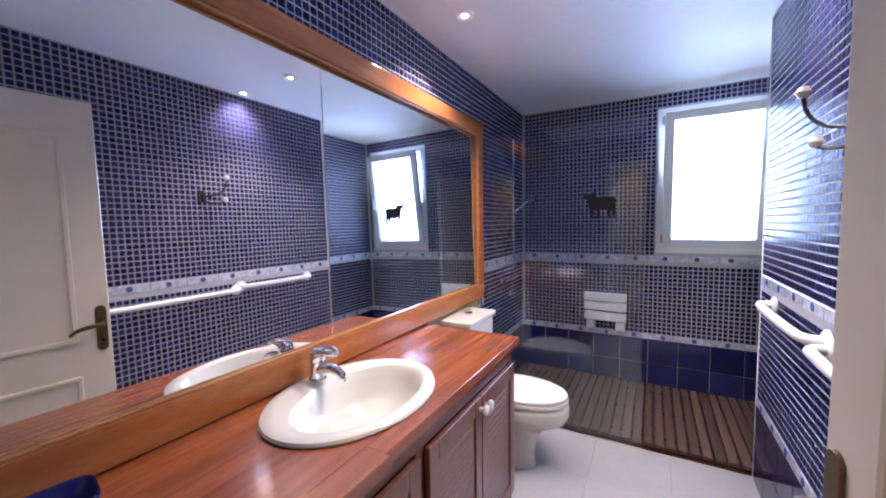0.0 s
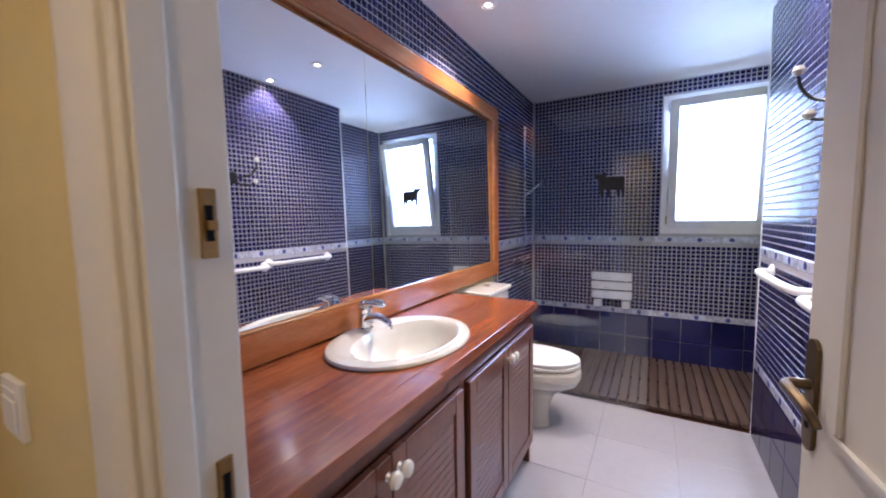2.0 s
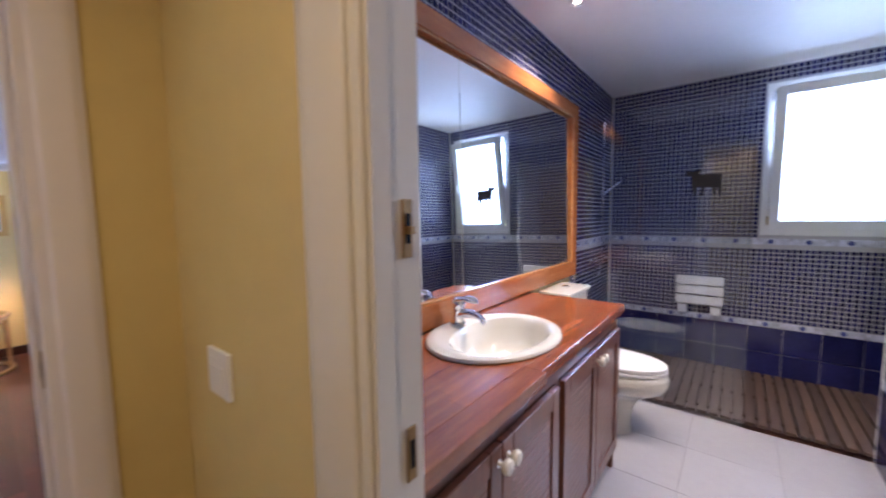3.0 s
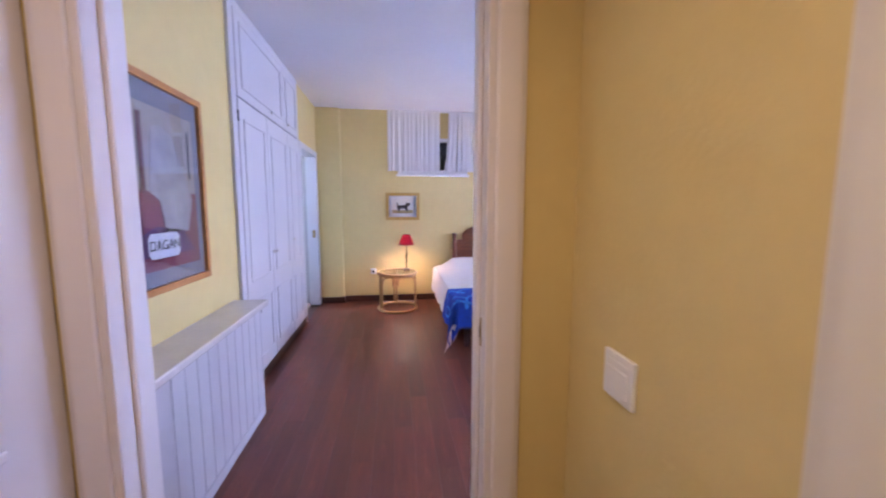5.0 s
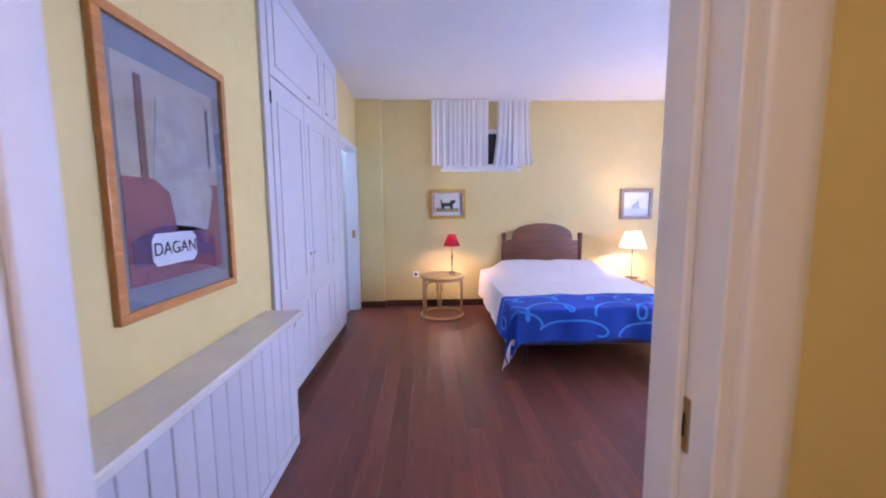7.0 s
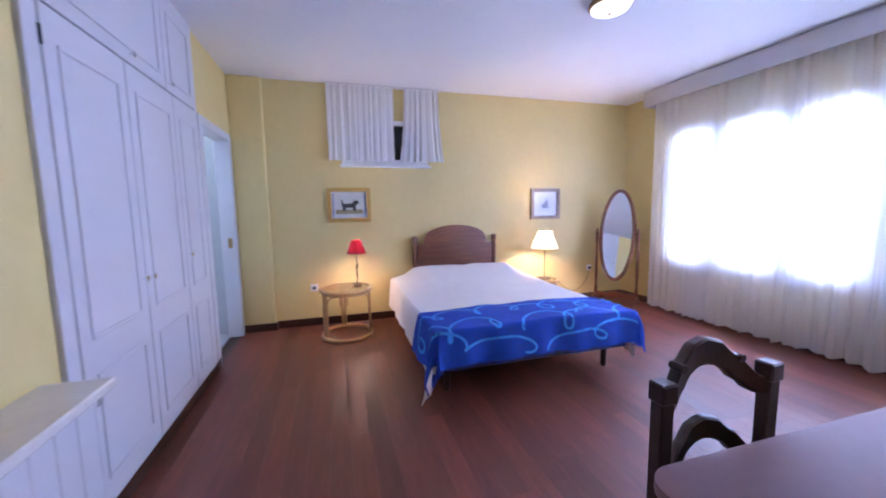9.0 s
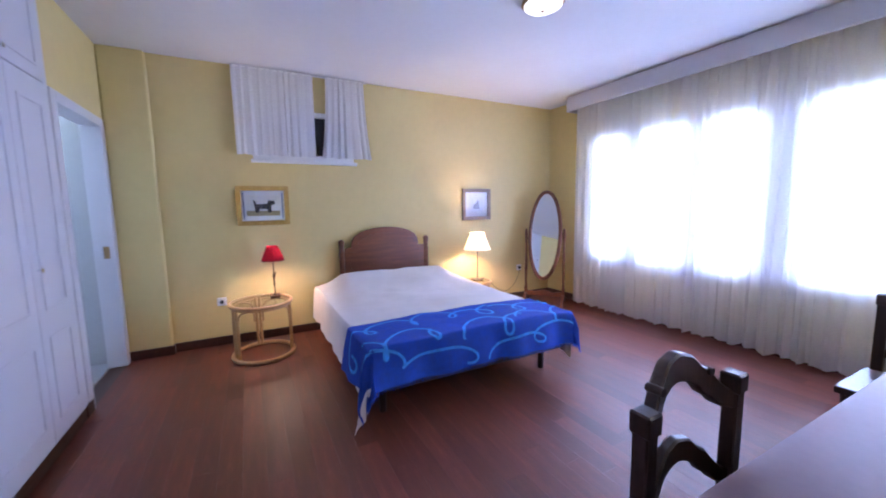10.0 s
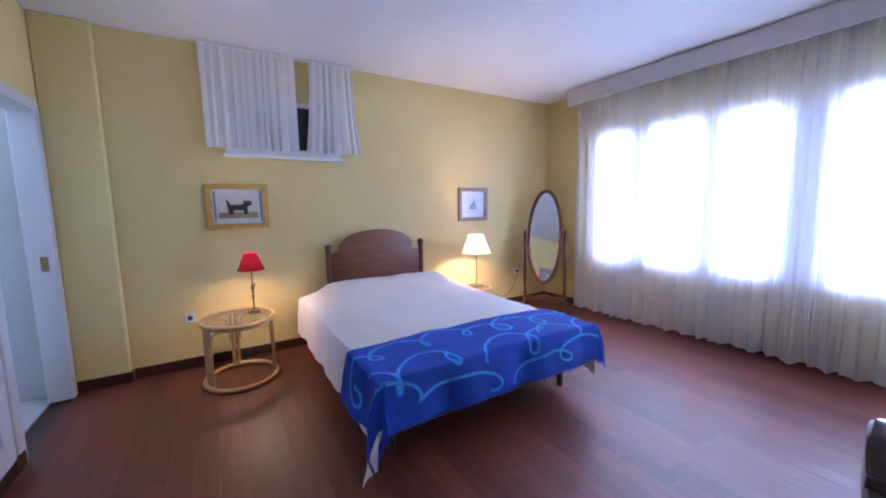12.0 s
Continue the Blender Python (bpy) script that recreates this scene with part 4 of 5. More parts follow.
M_MATGREY = mat("grey_mount_board", (0.18, 0.19, 0.23), 0.7, var=0.06)
po = mount("poster_frame", "large framed print with grey mount in an orange wood frame", (-3.322, YL, 1.412), 0, 0.65, 0.92, 0.032, M_POSTWOOD, M_MATGREY)
flat(po, "print", rect(-0.24, 0.26, -0.36, 0.34), 0.0064, mat("print_pale_ground", (0.36, 0.31, 0.27), 0.6, var=0.2, scale=8))
flat(po, "print_lower_field", rect(-0.24, 0.26, -0.36, -0.02), 0.0078, mat("print_red_field", (0.20, 0.045, 0.07), 0.6, var=0.25, scale=6))
flat(po, "print_shape", [(-0.15, -0.20), (-0.20, -0.05), (-0.13, 0.10), (-0.05, 0.24), (0.03, 0.27), (0.09, 0.25), (0.11, 0.10), (0.13, -0.02), (0.06, -0.06), (0.03, -0.20)], 0.0092, mat("print_grey_shape", (0.36, 0.33, 0.33), 0.6, var=0.3, scale=9))
flat(po, "print_bar", rect(0.15, 0.18, -0.02, 0.30), 0.0092, mat("print_maroon_bar", (0.13, 0.04, 0.05), 0.6))
flat(po, "print_bar", rect(-0.20, -0.185, 0.05, 0.28), 0.0092, mat("print_dark_bar", (0.05, 0.05, 0.06), 0.6))
flat(po, "print_shadow", [(-0.20, -0.30), (0.24, -0.30), (0.24, -0.22), (0.10, -0.17), (-0.10, -0.19)], 0.0092, mat("print_violet", (0.10, 0.04, 0.11), 0.6, var=0.3))
plq = flat(po, "plaque", [(-0.095, -0.055), (-0.115, -0.035), (-0.115, 0.035), (-0.095, 0.055), (0.095, 0.055), (0.115, 0.035), (0.115, -0.035), (0.095, -0.055)], 0.0105, mat("plaque_white", (0.72, 0.72, 0.75), 0.5), "white oval name plaque")
plq.location = (0.05, 0, -0.255)
tx = bpy.data.curves.new("plaque_writing", "FONT")
tx.body, tx.size, tx.align_x, tx.align_y, tx.extrude = "DAGAN", 0.062, "CENTER", "CENTER", 0.0005
to = new("plaque_writing", tx)
to.matrix_world = pose(0.05, 0.0130, -0.255, 90, 0, 180)
to.parent = po
tx.materials.append(M_BLACK)

M_PAPER = mat("aged_paper", (0.82, 0.78, 0.70), 0.7, var=0.06)
p1 = mount("framed_picture", "small framed print with a dark shape in a wide gold frame", (XB, -1.02, 1.35), -90, 0.475, 0.385, 0.045, M_GOLD, M_PAPER)
flat(p1, "print", rect(-0.15, 0.15, -0.10, 0.10), 0.0064, mat("print_tan", (0.80, 0.75, 0.65), 0.6, var=0.1))
flat(p1, "print_ground", rect(-0.15, 0.15, -0.10, -0.05), 0.0078, mat("print_olive", (0.38, 0.30, 0.14), 0.6, var=0.2))
flat(p1, "print_shape", [(-1.2 * u, v * 0.95) for u, v in [(-0.075, 0.06), (-0.07, 0.02), (-0.06, -0.07), (-0.035, -0.07), (-0.03, -0.035), (0.03, -0.035), (0.035, -0.07), (0.06, -0.07), (0.06, 0.0), (0.09, 0.02), (0.085, 0.05), (0.04, 0.055), (0.03, 0.02), (-0.05, 0.015), (-0.065, 0.06)]], 0.0092, mat("print_dark_brown", (0.035, 0.028, 0.028), 0.6, var=0.3, scale=40))
flat(p1, "print_edge", rect(-0.182, -0.168, -0.13, 0.13), 0.0078, mat("print_blue_edge", (0.25, 0.30, 0.45), 0.6, var=0.5, scale=60))
flat(p1, "print_edge", rect(0.168, 0.182, -0.13, 0.13), 0.0078, mat("print_blue_edge_2", (0.25, 0.30, 0.45), 0.6, var=0.5, scale=60))
p2 = mount("framed_picture", "small framed print on white mount in a grey-brown frame", (XB, 1.49, 1.335), -90, 0.43, 0.40, 0.045, M_GREYWOOD, mat("white_mount", (0.80, 0.80, 0.84), 0.7, var=0.05))
flat(p2, "print", rect(-0.09, 0.09, -0.10, 0.09), 0.0064, mat("print_pale_blue", (0.72, 0.74, 0.82), 0.6, var=0.08, scale=10))
flat(p2, "print_shape", [(-0.05, -0.06), (0.05, -0.06), (0.05, -0.01), (0.0, 0.02), (-0.02, 0.07), (-0.035, 0.02)], 0.0078, mat("print_slate", (0.25, 0.27, 0.36), 0.6, var=0.2))

# ---- small high window with cafe curtains ----
w2 = thing("window_2", "small high dark window with white frame and sill", "window", kind="structure")
y0, y1, z0, z1 = SWIN
for nm, q in (("frame_side", (y0, y0 + 0.05, z0, z1)), ("frame_side", (y1 - 0.05, y1, z0, z1)), ("frame_bottom", (y0 + 0.05, y1 - 0.05, z0, z0 + 0.06)), ("frame_top", (y0 + 0.05, y1 - 0.05, z1 - 0.05, z1)), ("mullion", (-0.63, -0.565, z0 + 0.06, z1 - 0.05))):
    part(nm, box(XB - 0.07, XB - 0.01, *q, 0.004), M_PLASTIC, w2)
part("pane", box(XB - 0.05, XB - 0.044, y0 + 0.05, y1 - 0.05, z0 + 0.06, z1 - 0.05), M_DARK_GLASS, w2)
part("sill", box(XB - 0.01, XB + 0.045, y0 - 0.02, y1 + 0.02, z0 - 0.03, z0, 0.004), M_PLASTIC, w2)
# unseen black board added to stand for the dark behind the pane
part("dark_backing", box(XB - 0.2, XB - 0.15, y0, y1, z0, z1), M_BLACK, w2)


def curtain(name, label, a, b, zt, zb, base, amp, folds, axis="y", seed=1, material=None, gather=0.0, nu=None, group="", wav=0.012):
    """A hung, pleated sheet. axis: the direction it runs along."""
    r = random.Random(seed)
    ph = [r.uniform(0, 6.28) for _ in range(8)]

    def f(u, v):
        t = a + (b - a) * u
        k = 0.45 + 0.55 * v
        s = 2 * math.pi * folds * (u + 0.022 * math.sin(9 * u + ph[0]) + 0.011 * math.sin(23 * u + ph[1]))
        off = amp * k * (0.85 + 0.5 * math.sin(13 * u + ph[7])) * (math.sin(s) + 0.35 * math.sin(2.1 * s + ph[2]) + 0.3 * math.sin(0.37 * s + ph[3] + 1.5 * v))
        z = zt + (zb - zt) * v + (wav * math.sin(0.5 * s + ph[4]) + 0.6 * wav * math.sin(3 * u + ph[5])) * v ** 4
        t += gather * (v ** 2) * (u - 0.5) + 0.008 * math.sin(s * 0.5 + ph[6]) * v
        return (t, base + off, z) if axis == "x" else (base + off, t, z)

    c = thing(name, label, "curtain", group=group)
    part("cloth", sheet(nu or int(folds * 10), 14, f), material, c, smooth=True)
    return c


rod = thing("curtain_rod", "thin white curtain rod under the ceiling", "curtain rod", (XB + 0.07, 0, 2.635))
part("rod", tube([(0, -1.20, 0), (0, 0.05, 0)], 0.007), M_PLASTIC, rod, smooth=True)
for y_ in (-1.15, 0.0):
    part("rod_bracket", box(-0.07, 0.0, y_ - 0.006, y_ + 0.006, -0.006, 0.006), M_PLASTIC, rod)
curtain("cafe_curtain", "white gathered cafe curtain over the high window", -1.22, -0.50, 2.65, 1.835, XB + 0.075, 0.008, 11, "y", 3, M_SHEER2, wav=0.004, group="cafe curtains")
curtain("cafe_curtain", "white gathered cafe curtain over the high window", -0.375, 0.02, 2.65, 1.835, XB + 0.075, 0.009, 6, "y", 5, M_SHEER2, wav=0.004, gather=0.12, group="cafe curtains")

# ---- large window, pelmet, sheer curtains ----
w3 = thing("window_3", "wide white framed bedroom window, bright with daylight", "window", kind="structure")
x0, x1, z0, z1 = RWIN
part("frame_bottom", box(x0, x1, YW + 0.03, YW + 0.10, z0, z0 + 0.06, 0.004), M_PLASTIC, w3)
part("frame_top", box(x0, x1, YW + 0.03, YW + 0.10, z1 - 0.06, z1, 0.004), M_PLASTIC, w3)
for xa, xb in ((x0, x0 + 0.06), (-5.47, -5.36), (-4.80, -4.70), (-4.22, -4.00), (-3.40, -3.29), (x1 - 0.06, x1)):
    part("mullion", box(xa, xb, YW + 0.03, YW + 0.10, z0 + 0.06, z1 - 0.06, 0.004), M_PLASTIC, w3)
for xa, xb in ((x0 + 0.06, -5.47), (-5.36, -4.80), (-4.70, -4.22), (-4.00, -3.40), (-3.29, x1 - 0.06)):
    g_ = part("pane", box(xa, xb, YW + 0.06, YW + 0.066, z0 + 0.06, z1 - 0.06), M_PANE, w3)
    g_.visible_shadow = False
part("window_sill", box(x0 - 0.02, x1 + 0.02, YW - 0.02, YW + 0.03, z0 - 0.03, z0, 0.003), M_PLASTIC, w3)
for xa in (-5.415, -3.98):
    part("window_handle", tube([(xa, YW + 0.03, 1.10), (xa, YW - 0.005, 1.10), (xa + 0.01, YW - 0.01, 1.09), (xa + 0.07, YW - 0.01, 1.05)], 0.008), M_BRASS, w3, smooth=True)
pel = thing("pelmet", "white painted wooden curtain pelmet", "pelmet", (0, 0, 0))
part("front_board", box(-6.25, XE - 0.01, 2.50, 2.522, 2.475, 2.654, 0.003), M_LACQUER, pel)
part("end_board", box(-6.25, -6.228, 2.522, YW, 2.475, 2.654, 0.003), M_LACQUER, pel)
part("top_board", box(-6.228, XE - 0.01, 2.522, YW, 2.634, 2.654), M_LACQUER, pel)
curtain("sheer_curtain", "long white sheer curtain before the wide window", -6.20, -4.55, 2.60, 0.035, 2.635, 0.034, 15, "x", 11, M_SHEER, group="sheer curtains", nu=230)
curtain("sheer_curtain", "long white sheer curtain before the wide window", -4.57, -2.50, 2.60, 0.035, 2.65, 0.034, 18, "x", 12, M_SHEER, group="sheer curtains", nu=260)

# ---- bed ----
BY0, BY1, BX0, BX1, BZ = -0.57, 0.93, -6.70, -4.70, 0.50
bed = thing("bed", "double bed frame with dark wooden arched headboard", "bed", (0, 0, 0))
arch = [(-0.475, 0.42)] + [(-0.475, 0.87)] + [(-0.475 + 0.10 * k / 4, 0.87 + 0.012 * math.sin(math.pi * k / 4)) for k in range(1, 4)] + [(0.40 * -math.cos(math.pi * k / 16), 0.895 + 0.20 * math.sin(math.pi * k / 16) ** 0.8) for k in range(17)] + [(0.475 - 0.10 * k / 4, 0.87) for k in range(3, -1, -1)] + [(0.475, 0.42)]
part("headboard_panel", prism([(0.22 + u, v) for u, v in arch], 0.03, "x", bevel=0.006, m=Matrix.Translation((-6.755, 0, 0))), M_HEAD_WOOD, bed, smooth=True)
inner = [(0.22 + u * 0.86, 0.42 + (v - 0.42) * 0.90) for u, v in arch]
part("headboard_moulding", prism(inner, 0.008, "x", bevel=0.003, m=Matrix.Translation((-6.725, 0, 0))), M_HEAD_WOOD, bed, smooth=True)
for y_ in (0.22 - 0.505, 0.22 + 0.505):
    part("post", lathe([(0.028, 0), (0.028, 0.80), (0.032, 0.82), (0.024, 0.85), (0.030, 0.92), (0.034, 0.945), (0.026, 0.965), (0, 0.975)], 20, m=pose(-6.74, y_, 0)), M_HEAD_WOOD, bed, smooth=True)
for xa, ya in ((-4.88, BY0 + 0.10), (-4.88, BY1 - 0.06), (-6.55, BY0 + 0.06), (-6.55, BY1 - 0.06)):
    part("leg", lathe([(0.022, 0), (0.024, 0.02), (0.024, 0.23)], 14, m=pose(xa, ya, 0)), M_DARK_WOOD, bed, smooth=True)
part("base", box(-6.68, BX1 + 0.03, BY0 + 0.03, BY1 - 0.03, 0.23, 0.29, 0.01), M_DARK_WOOD, bed)
mt = thing("mattress", "white mattress under the bedspread", "mattress", (0, 0, 0))
part("mattress_body", box(-6.68, BX1 + 0.03, BY0 + 0.03, BY1 - 0.03, 0.29, 0.475, 0.04, seg=3), M_SHEET, mt, smooth=True)


def drape(x0, x1, y0, y1, top, foot, sides, headrise, seed, flare=0.05, wob=0.006, lift=0.0, corner=(0.0, 0.0), folds=1.0):
    """A cloth laid over a bed: flat on top, hung over both long sides and the foot."""
    r = random.Random(seed)
    ph = [r.uniform(0, 6.28) for _ in range(10)]
    hx, hy = foot, sides

    def f(u, v):
        L = (x1 - x0) + hx
        Wd = (y1 - y0) + 2 * hy
        s = u * L
        t = v * Wd - hy
        ox = max(0.0, s - (x1 - x0))
        oy = -t if t < 0 else max(0.0, t - (y1 - y0))
        x = x0 + min(s, x1 - x0)
        y = y0 + min(max(t, 0.0), y1 - y0)
        z = top(x, y) + lift
        rr = 0.035
        drop = math.hypot(ox, oy) if (ox > 0 and oy > 0) else ox + oy
        if ox > 0 and oy > 0:
            drop = max(ox, oy) + corner[0 if t < 0 else 1] * min(ox, oy)
        bend = min(drop / rr, 1.0)
        out = rr * math.sin(bend * math.pi / 2) * 0.8 + flare * max(0, drop - rr)
        dirx, diry = ox, (-oy if t < 0 else oy)
        n = math.hypot(dirx, diry)
        if n > 0:
            fold = 0.018 * math.sin(11 * (s if oy > ox else t) + ph[0]) + 0.012 * math.sin(23 * (s if oy > ox else t) + ph[1])
            if ox > 0 and oy > 0:
                fold += 0.03 * math.sin(5 * math.atan2(oy, ox) + ph[2])
            k = folds * min(1.0, drop / 0.15)
            x += (dirx / n) * (out + fold * k)
            y += (diry / n) * (out + fold * k)
            z -= max(0.0, drop - rr * 0.35)
        z += wob * noise.noise(Vector((x * 3, y * 3, seed))) + 0.4 * wob * noise.noise(Vector((x * 9, y * 7, seed + 4)))
        return (x, y, max(z, 0.012 + lift))

    return f


def bed_top(x, y):
    p = math.exp(-((x + 6.40) / 0.28) ** 2)
    e = min(1.0, min(y - BY0, BY1 - y) / 0.25 + 0.15)
    return BZ + 0.145 * p * max(0, e) + 0.015 * math.sin(math.pi * (y - BY0) / (BY1 - BY0))


sp = thing("bedspread", "smooth white cotton bedspread draped over the bed", "bedspread", (0, 0, 0))
part("cloth", sheet(90, 80, drape(BX0 + 0.03, BX1, BY0, BY1, bed_top, 0.12, 0.34, 0, 3, 0.07, 0.014, 0.0, (0.5, 0.4), 0.5)), M_SHEET, sp, smooth=True)
tip = part("hanging_corner", sheet(10, 14, lambda u, v: (BX1 - 0.01 + 0.15 * u - 0.03 * v + 0.02 * math.sin(6 * u), BY0 - 0.055 - 0.055 * v + 0.03 * math.sin(5 * u + 2 * v), 0.30 - (0.285 - 0.13 * abs(u - 0.55) * 2) * v)), M_SHEET, sp, smooth=True)

# throw blanket with wavy pale line pattern
M_THROW = mat("blue_woven_throw", (0.007, 0.052, 0.40), 0.9, var=0.25, scale=24, bump=0.5, bscale=220)
M_SWIRL = mat("pale_blue_woven_line", (0.05, 0.29, 0.78), 0.9, var=0.3, scale=30, bump=0.4, bscale=220)
TX0 = -5.13
th = thing("throw_blanket", "bright blue fringed throw with pale swirling lines on the bed's foot", "blanket", (0, 0, 0))
fd = drape(TX0, BX1 + 0.022, BY0 - 0.022, BY1 + 0.022, bed_top, 0.25, 0.30, 0, 3, 0.16, 0.014, 0.014, (0.45, 0.12), 0.8)
bm = sheet(60, 100, fd)
part("cloth", bm, M_THROW, th, smooth=True)
bm = bmesh.new()
rf = random.Random(9)
for k in range(260):
    v = k / 259
    a = Vector(fd(1.0, v))
    b = a + Vector((rf.uniform(-0.006, 0.012), rf.uniform(-0.01, 0.01), -rf.uniform(0.012, 0.024)))
    s = Vector((0, 0.0018, 0))
    bm.faces.new([bm.verts.new(p) for p in (a - s, a + s, b + s, b - s)])
part("fringe", bm, M_THROW, th, kind="stuff")
CL, CW = BX1 + 0.022 - TX0 + 0.25, BY1 - BY0 + 0.044 + 0.60
CORE = Vector((-5.0, 0.18, 0.30))


def on_throw(s, t):
    """The place and outward normal on the throw, s metres towards its foot and t metres across."""
    u, v = min(max(s / CL, 0.004), 0.99), min(max(t / CW, 0.004), 0.996)
    p = Vector(fd(u, v))
    n = (Vector(fd(u + 0.004, v)) - p).cross(Vector(fd(u, v + 0.003)) - p).normalized()
    return p, (n if n.dot(p - CORE) > 0 else -n)


def swirl(s0, t0, run, turns, rs, rt, w, tilt, ph):
    """A looping line woven into the throw, as a thin raised ribbon."""
    bm = bmesh.new()
    n = int(turns * 44)
    path = []
    for k in range(n + 1):
        a = 2 * math.pi * turns * k / n + ph
        q = 1 + 0.35 * math.sin(0.7 * a + 2 * ph)
        path.append((s0 + tilt * (k / n - 0.5) + rs * q * math.sin(a) + 0.03 * math.sin(0.43 * a + ph), t0 + run * k / n + rt * q * math.cos(a)))
    last = None
    for k in range(n):
        (a0, b0), (a1, b1) = path[k], path[k + 1]
        d = math.hypot(a1 - a0, b1 - b0) or 1.0
        os_, ot = -(b1 - b0) / d * w * 0.62, (a1 - a0) / d * w * 0.62
        if not (0.01 < a0 < CL - 0.01 and 0.01 < b0 < CW - 0.01):
            last = None
            continue
        now = []
        for sgn in (-1, 1):
            p, nn = on_throw(a0 + sgn * os_, b0 + sgn * ot)
            now.append(bm.verts.new(p + nn * 0.003))
        if last:
            bm.faces.new((last[0], last[1], now[1], now[0]))
        last = now
    part("woven_line", bm, M_SWIRL, th, "pale blue looping line", smooth=True)


for args in ((0.16, 0.06, 0.62, 2.2, 0.075, 0.085, 0.017, 0.06, 0.4), (0.15, 0.72, 0.66, 2.4, 0.080, 0.090, 0.017, -0.05, 2.1), (0.17, 1.38, 0.66, 2.3, 0.075, 0.085, 0.016, 0.04, 4.0),
             (0.40, 0.22, 0.60, 1.7, 0.100, 0.075, 0.016, -0.08, 5.2), (0.43, 0.88, 0.58, 1.6, 0.105, 0.085, 0.016, 0.07, 1.2), (0.42, 1.46, 0.56, 1.8, 0.095, 0.070, 0.015, -0.05, 3.1),
             (0.58, 0.10, 0.85, 1.9, 0.055, 0.120, 0.014, 0.03, 2.6), (0.60, 1.05, 0.90, 2.1, 0.055, 0.110, 0.014, -0.03, 0.9)):
    swirl(*args)

# ---- rattan bedside tables and lamps ----


def rattan_table(at, label, h=0.485, k=1.0):
    t = thing("rattan_side_table", label, "side table", at, group="bedside tables")
    rx, ry = 0.270 * k, 0.250 * k
    ring = [(rx * math.cos(a), ry * math.sin(a)) for a in [2 * math.pi * i / 40 for i in range(40)]]
    part("top_rim", tube([(x, y, h) for x, y in ring], 0.016, 10, True), M_RATTAN, t, smooth=True)
    part("under_rim", tube([(x * 0.94, y * 0.94, h - 0.026) for x, y in ring], 0.009, 8, True), M_RATTAN, t, smooth=True)
    part("base_ring", tube([(x, y, 0.018) for x, y in ring], 0.018, 10, True), M_RATTAN, t, smooth=True)
    part("glass_top", lathe([(0.0, 0), (0.258, 0), (0.26, 0.003), (0.258, 0.006), (0, 0.006)], 40, k, 0.92 * k, m=pose(0, 0, h + 0.012)), M_PANE, t)
    for a, canes in ((5.15, 3), (1.45, 2), (3.25, 2)):
        for q in range(canes):
            b = a + 0.14 * (q - (canes - 1) / 2)
            c, s = 0.93 * rx * math.cos(b), 0.93 * ry * math.sin(b)
            part("leg", tube([(c, s, 0.02), (c * 1.01, s * 1.01, 0.25), (c, s, h - 0.006)], 0.013, 8), M_RATTAN, t, smooth=True)
        for side in (-1, 1):
            b0, b1, b2 = a + 0.17 * side, a + 0.26 * side, a + 0.62 * side
            part("brace", tube([(0.925 * rx * math.cos(b0), 0.92 * ry * math.sin(b0), h * 0.50), (0.925 * rx * math.cos(b0), 0.92 * ry * math.sin(b0), h * 0.72), (0.925 * rx * math.cos(b1), 0.92 * ry * math.sin(b1), h * 0.89), (0.925 * rx * math.cos(b2), 0.92 * ry * math.sin(b2), h - 0.030)], 0.008, 8, smoothing=2), M_RATTAN, t, smooth=True)
    return t


rattan_table((-6.345, -1.108, 0), "oval varnished rattan side table with glass top, beside the bed")
rattan_table((-6.45, 1.28, 0), "low oval rattan side table with glass top behind the bed", 0.395, 0.62)


def shade_mesh(r0, r1, h, pleats, amp):
    def f(u, v):
        a = 2 * math.pi * u
        r = (r0 + (r1 - r0) * v) * (1 + amp * math.cos(pleats * a))
        return (r * math.cos(a), r * math.sin(a), -h * v)
    return sheet(pleats * 6 if amp else 40, 6, f)


def table_lamp(at, label, height, r0, r1, sh, shade_m, pleats, amp, base_m, square):
    t = thing("table_lamp", label, "lamp", at, group="bedside lamps")
    if square:
        part("base", box(-0.055, 0.055, -0.055, 0.055, 0, 0.014, 0.003), base_m, t)
        part("stem", tube([(0, 0, 0.012), (0, 0, height - sh * 0.4)], 0.006), base_m, t, smooth=True)
    else:
        part("base", prism([(-0.055, -0.04), (0.055, -0.04), (0.06, 0.0), (0.055, 0.04), (-0.055, 0.04), (-0.06, 0)], 0.016, "z", bevel=0.004), base_m, t)
        part("stem", lathe([(0.012, 0.014), (0.006, 0.03), (0.005, 0.10), (0.012, 0.12), (0.006, 0.14), (0.010, 0.18), (0.016, 0.20), (0.006, 0.215), (0.005, height - sh * 0.4)], 14), base_m, t, smooth=True)
        part("leaf_scroll", tube([(0.0, 0, 0.19), (0.018, 0.01, 0.215), (0.03, 0.014, 0.235)], 0.005, 8), base_m, t, smooth=True)
    part("shade", merge(None, shade_mesh(r0, r1, sh, pleats, amp)), shade_m, t, smooth=True).location = (0, 0, height)
    part("shade_ring", tube([(r1 * math.cos(a), r1 * math.sin(a), height - sh) for a in [2 * math.pi * i / 28 for i in range(28)]], 0.0025, 6, True), base_m, t)
    zb = height - sh * (0.33 if square else 0.27)
    part("bulb", lathe([(0, -0.019), (0.011, -0.015), (0.017, 0), (0.013, 0.015), (0.007, 0.028), (0, 0.029)], 16, m=pose(0, 0, zb)), M_WARM_BULB, t, smooth=True)
    point_lamp("lamp_glow", (at[0], at[1], at[2] + zb - 0.040), LAMP_W * (1.0 if square else 0.46), WARM, 0.038)
    return t


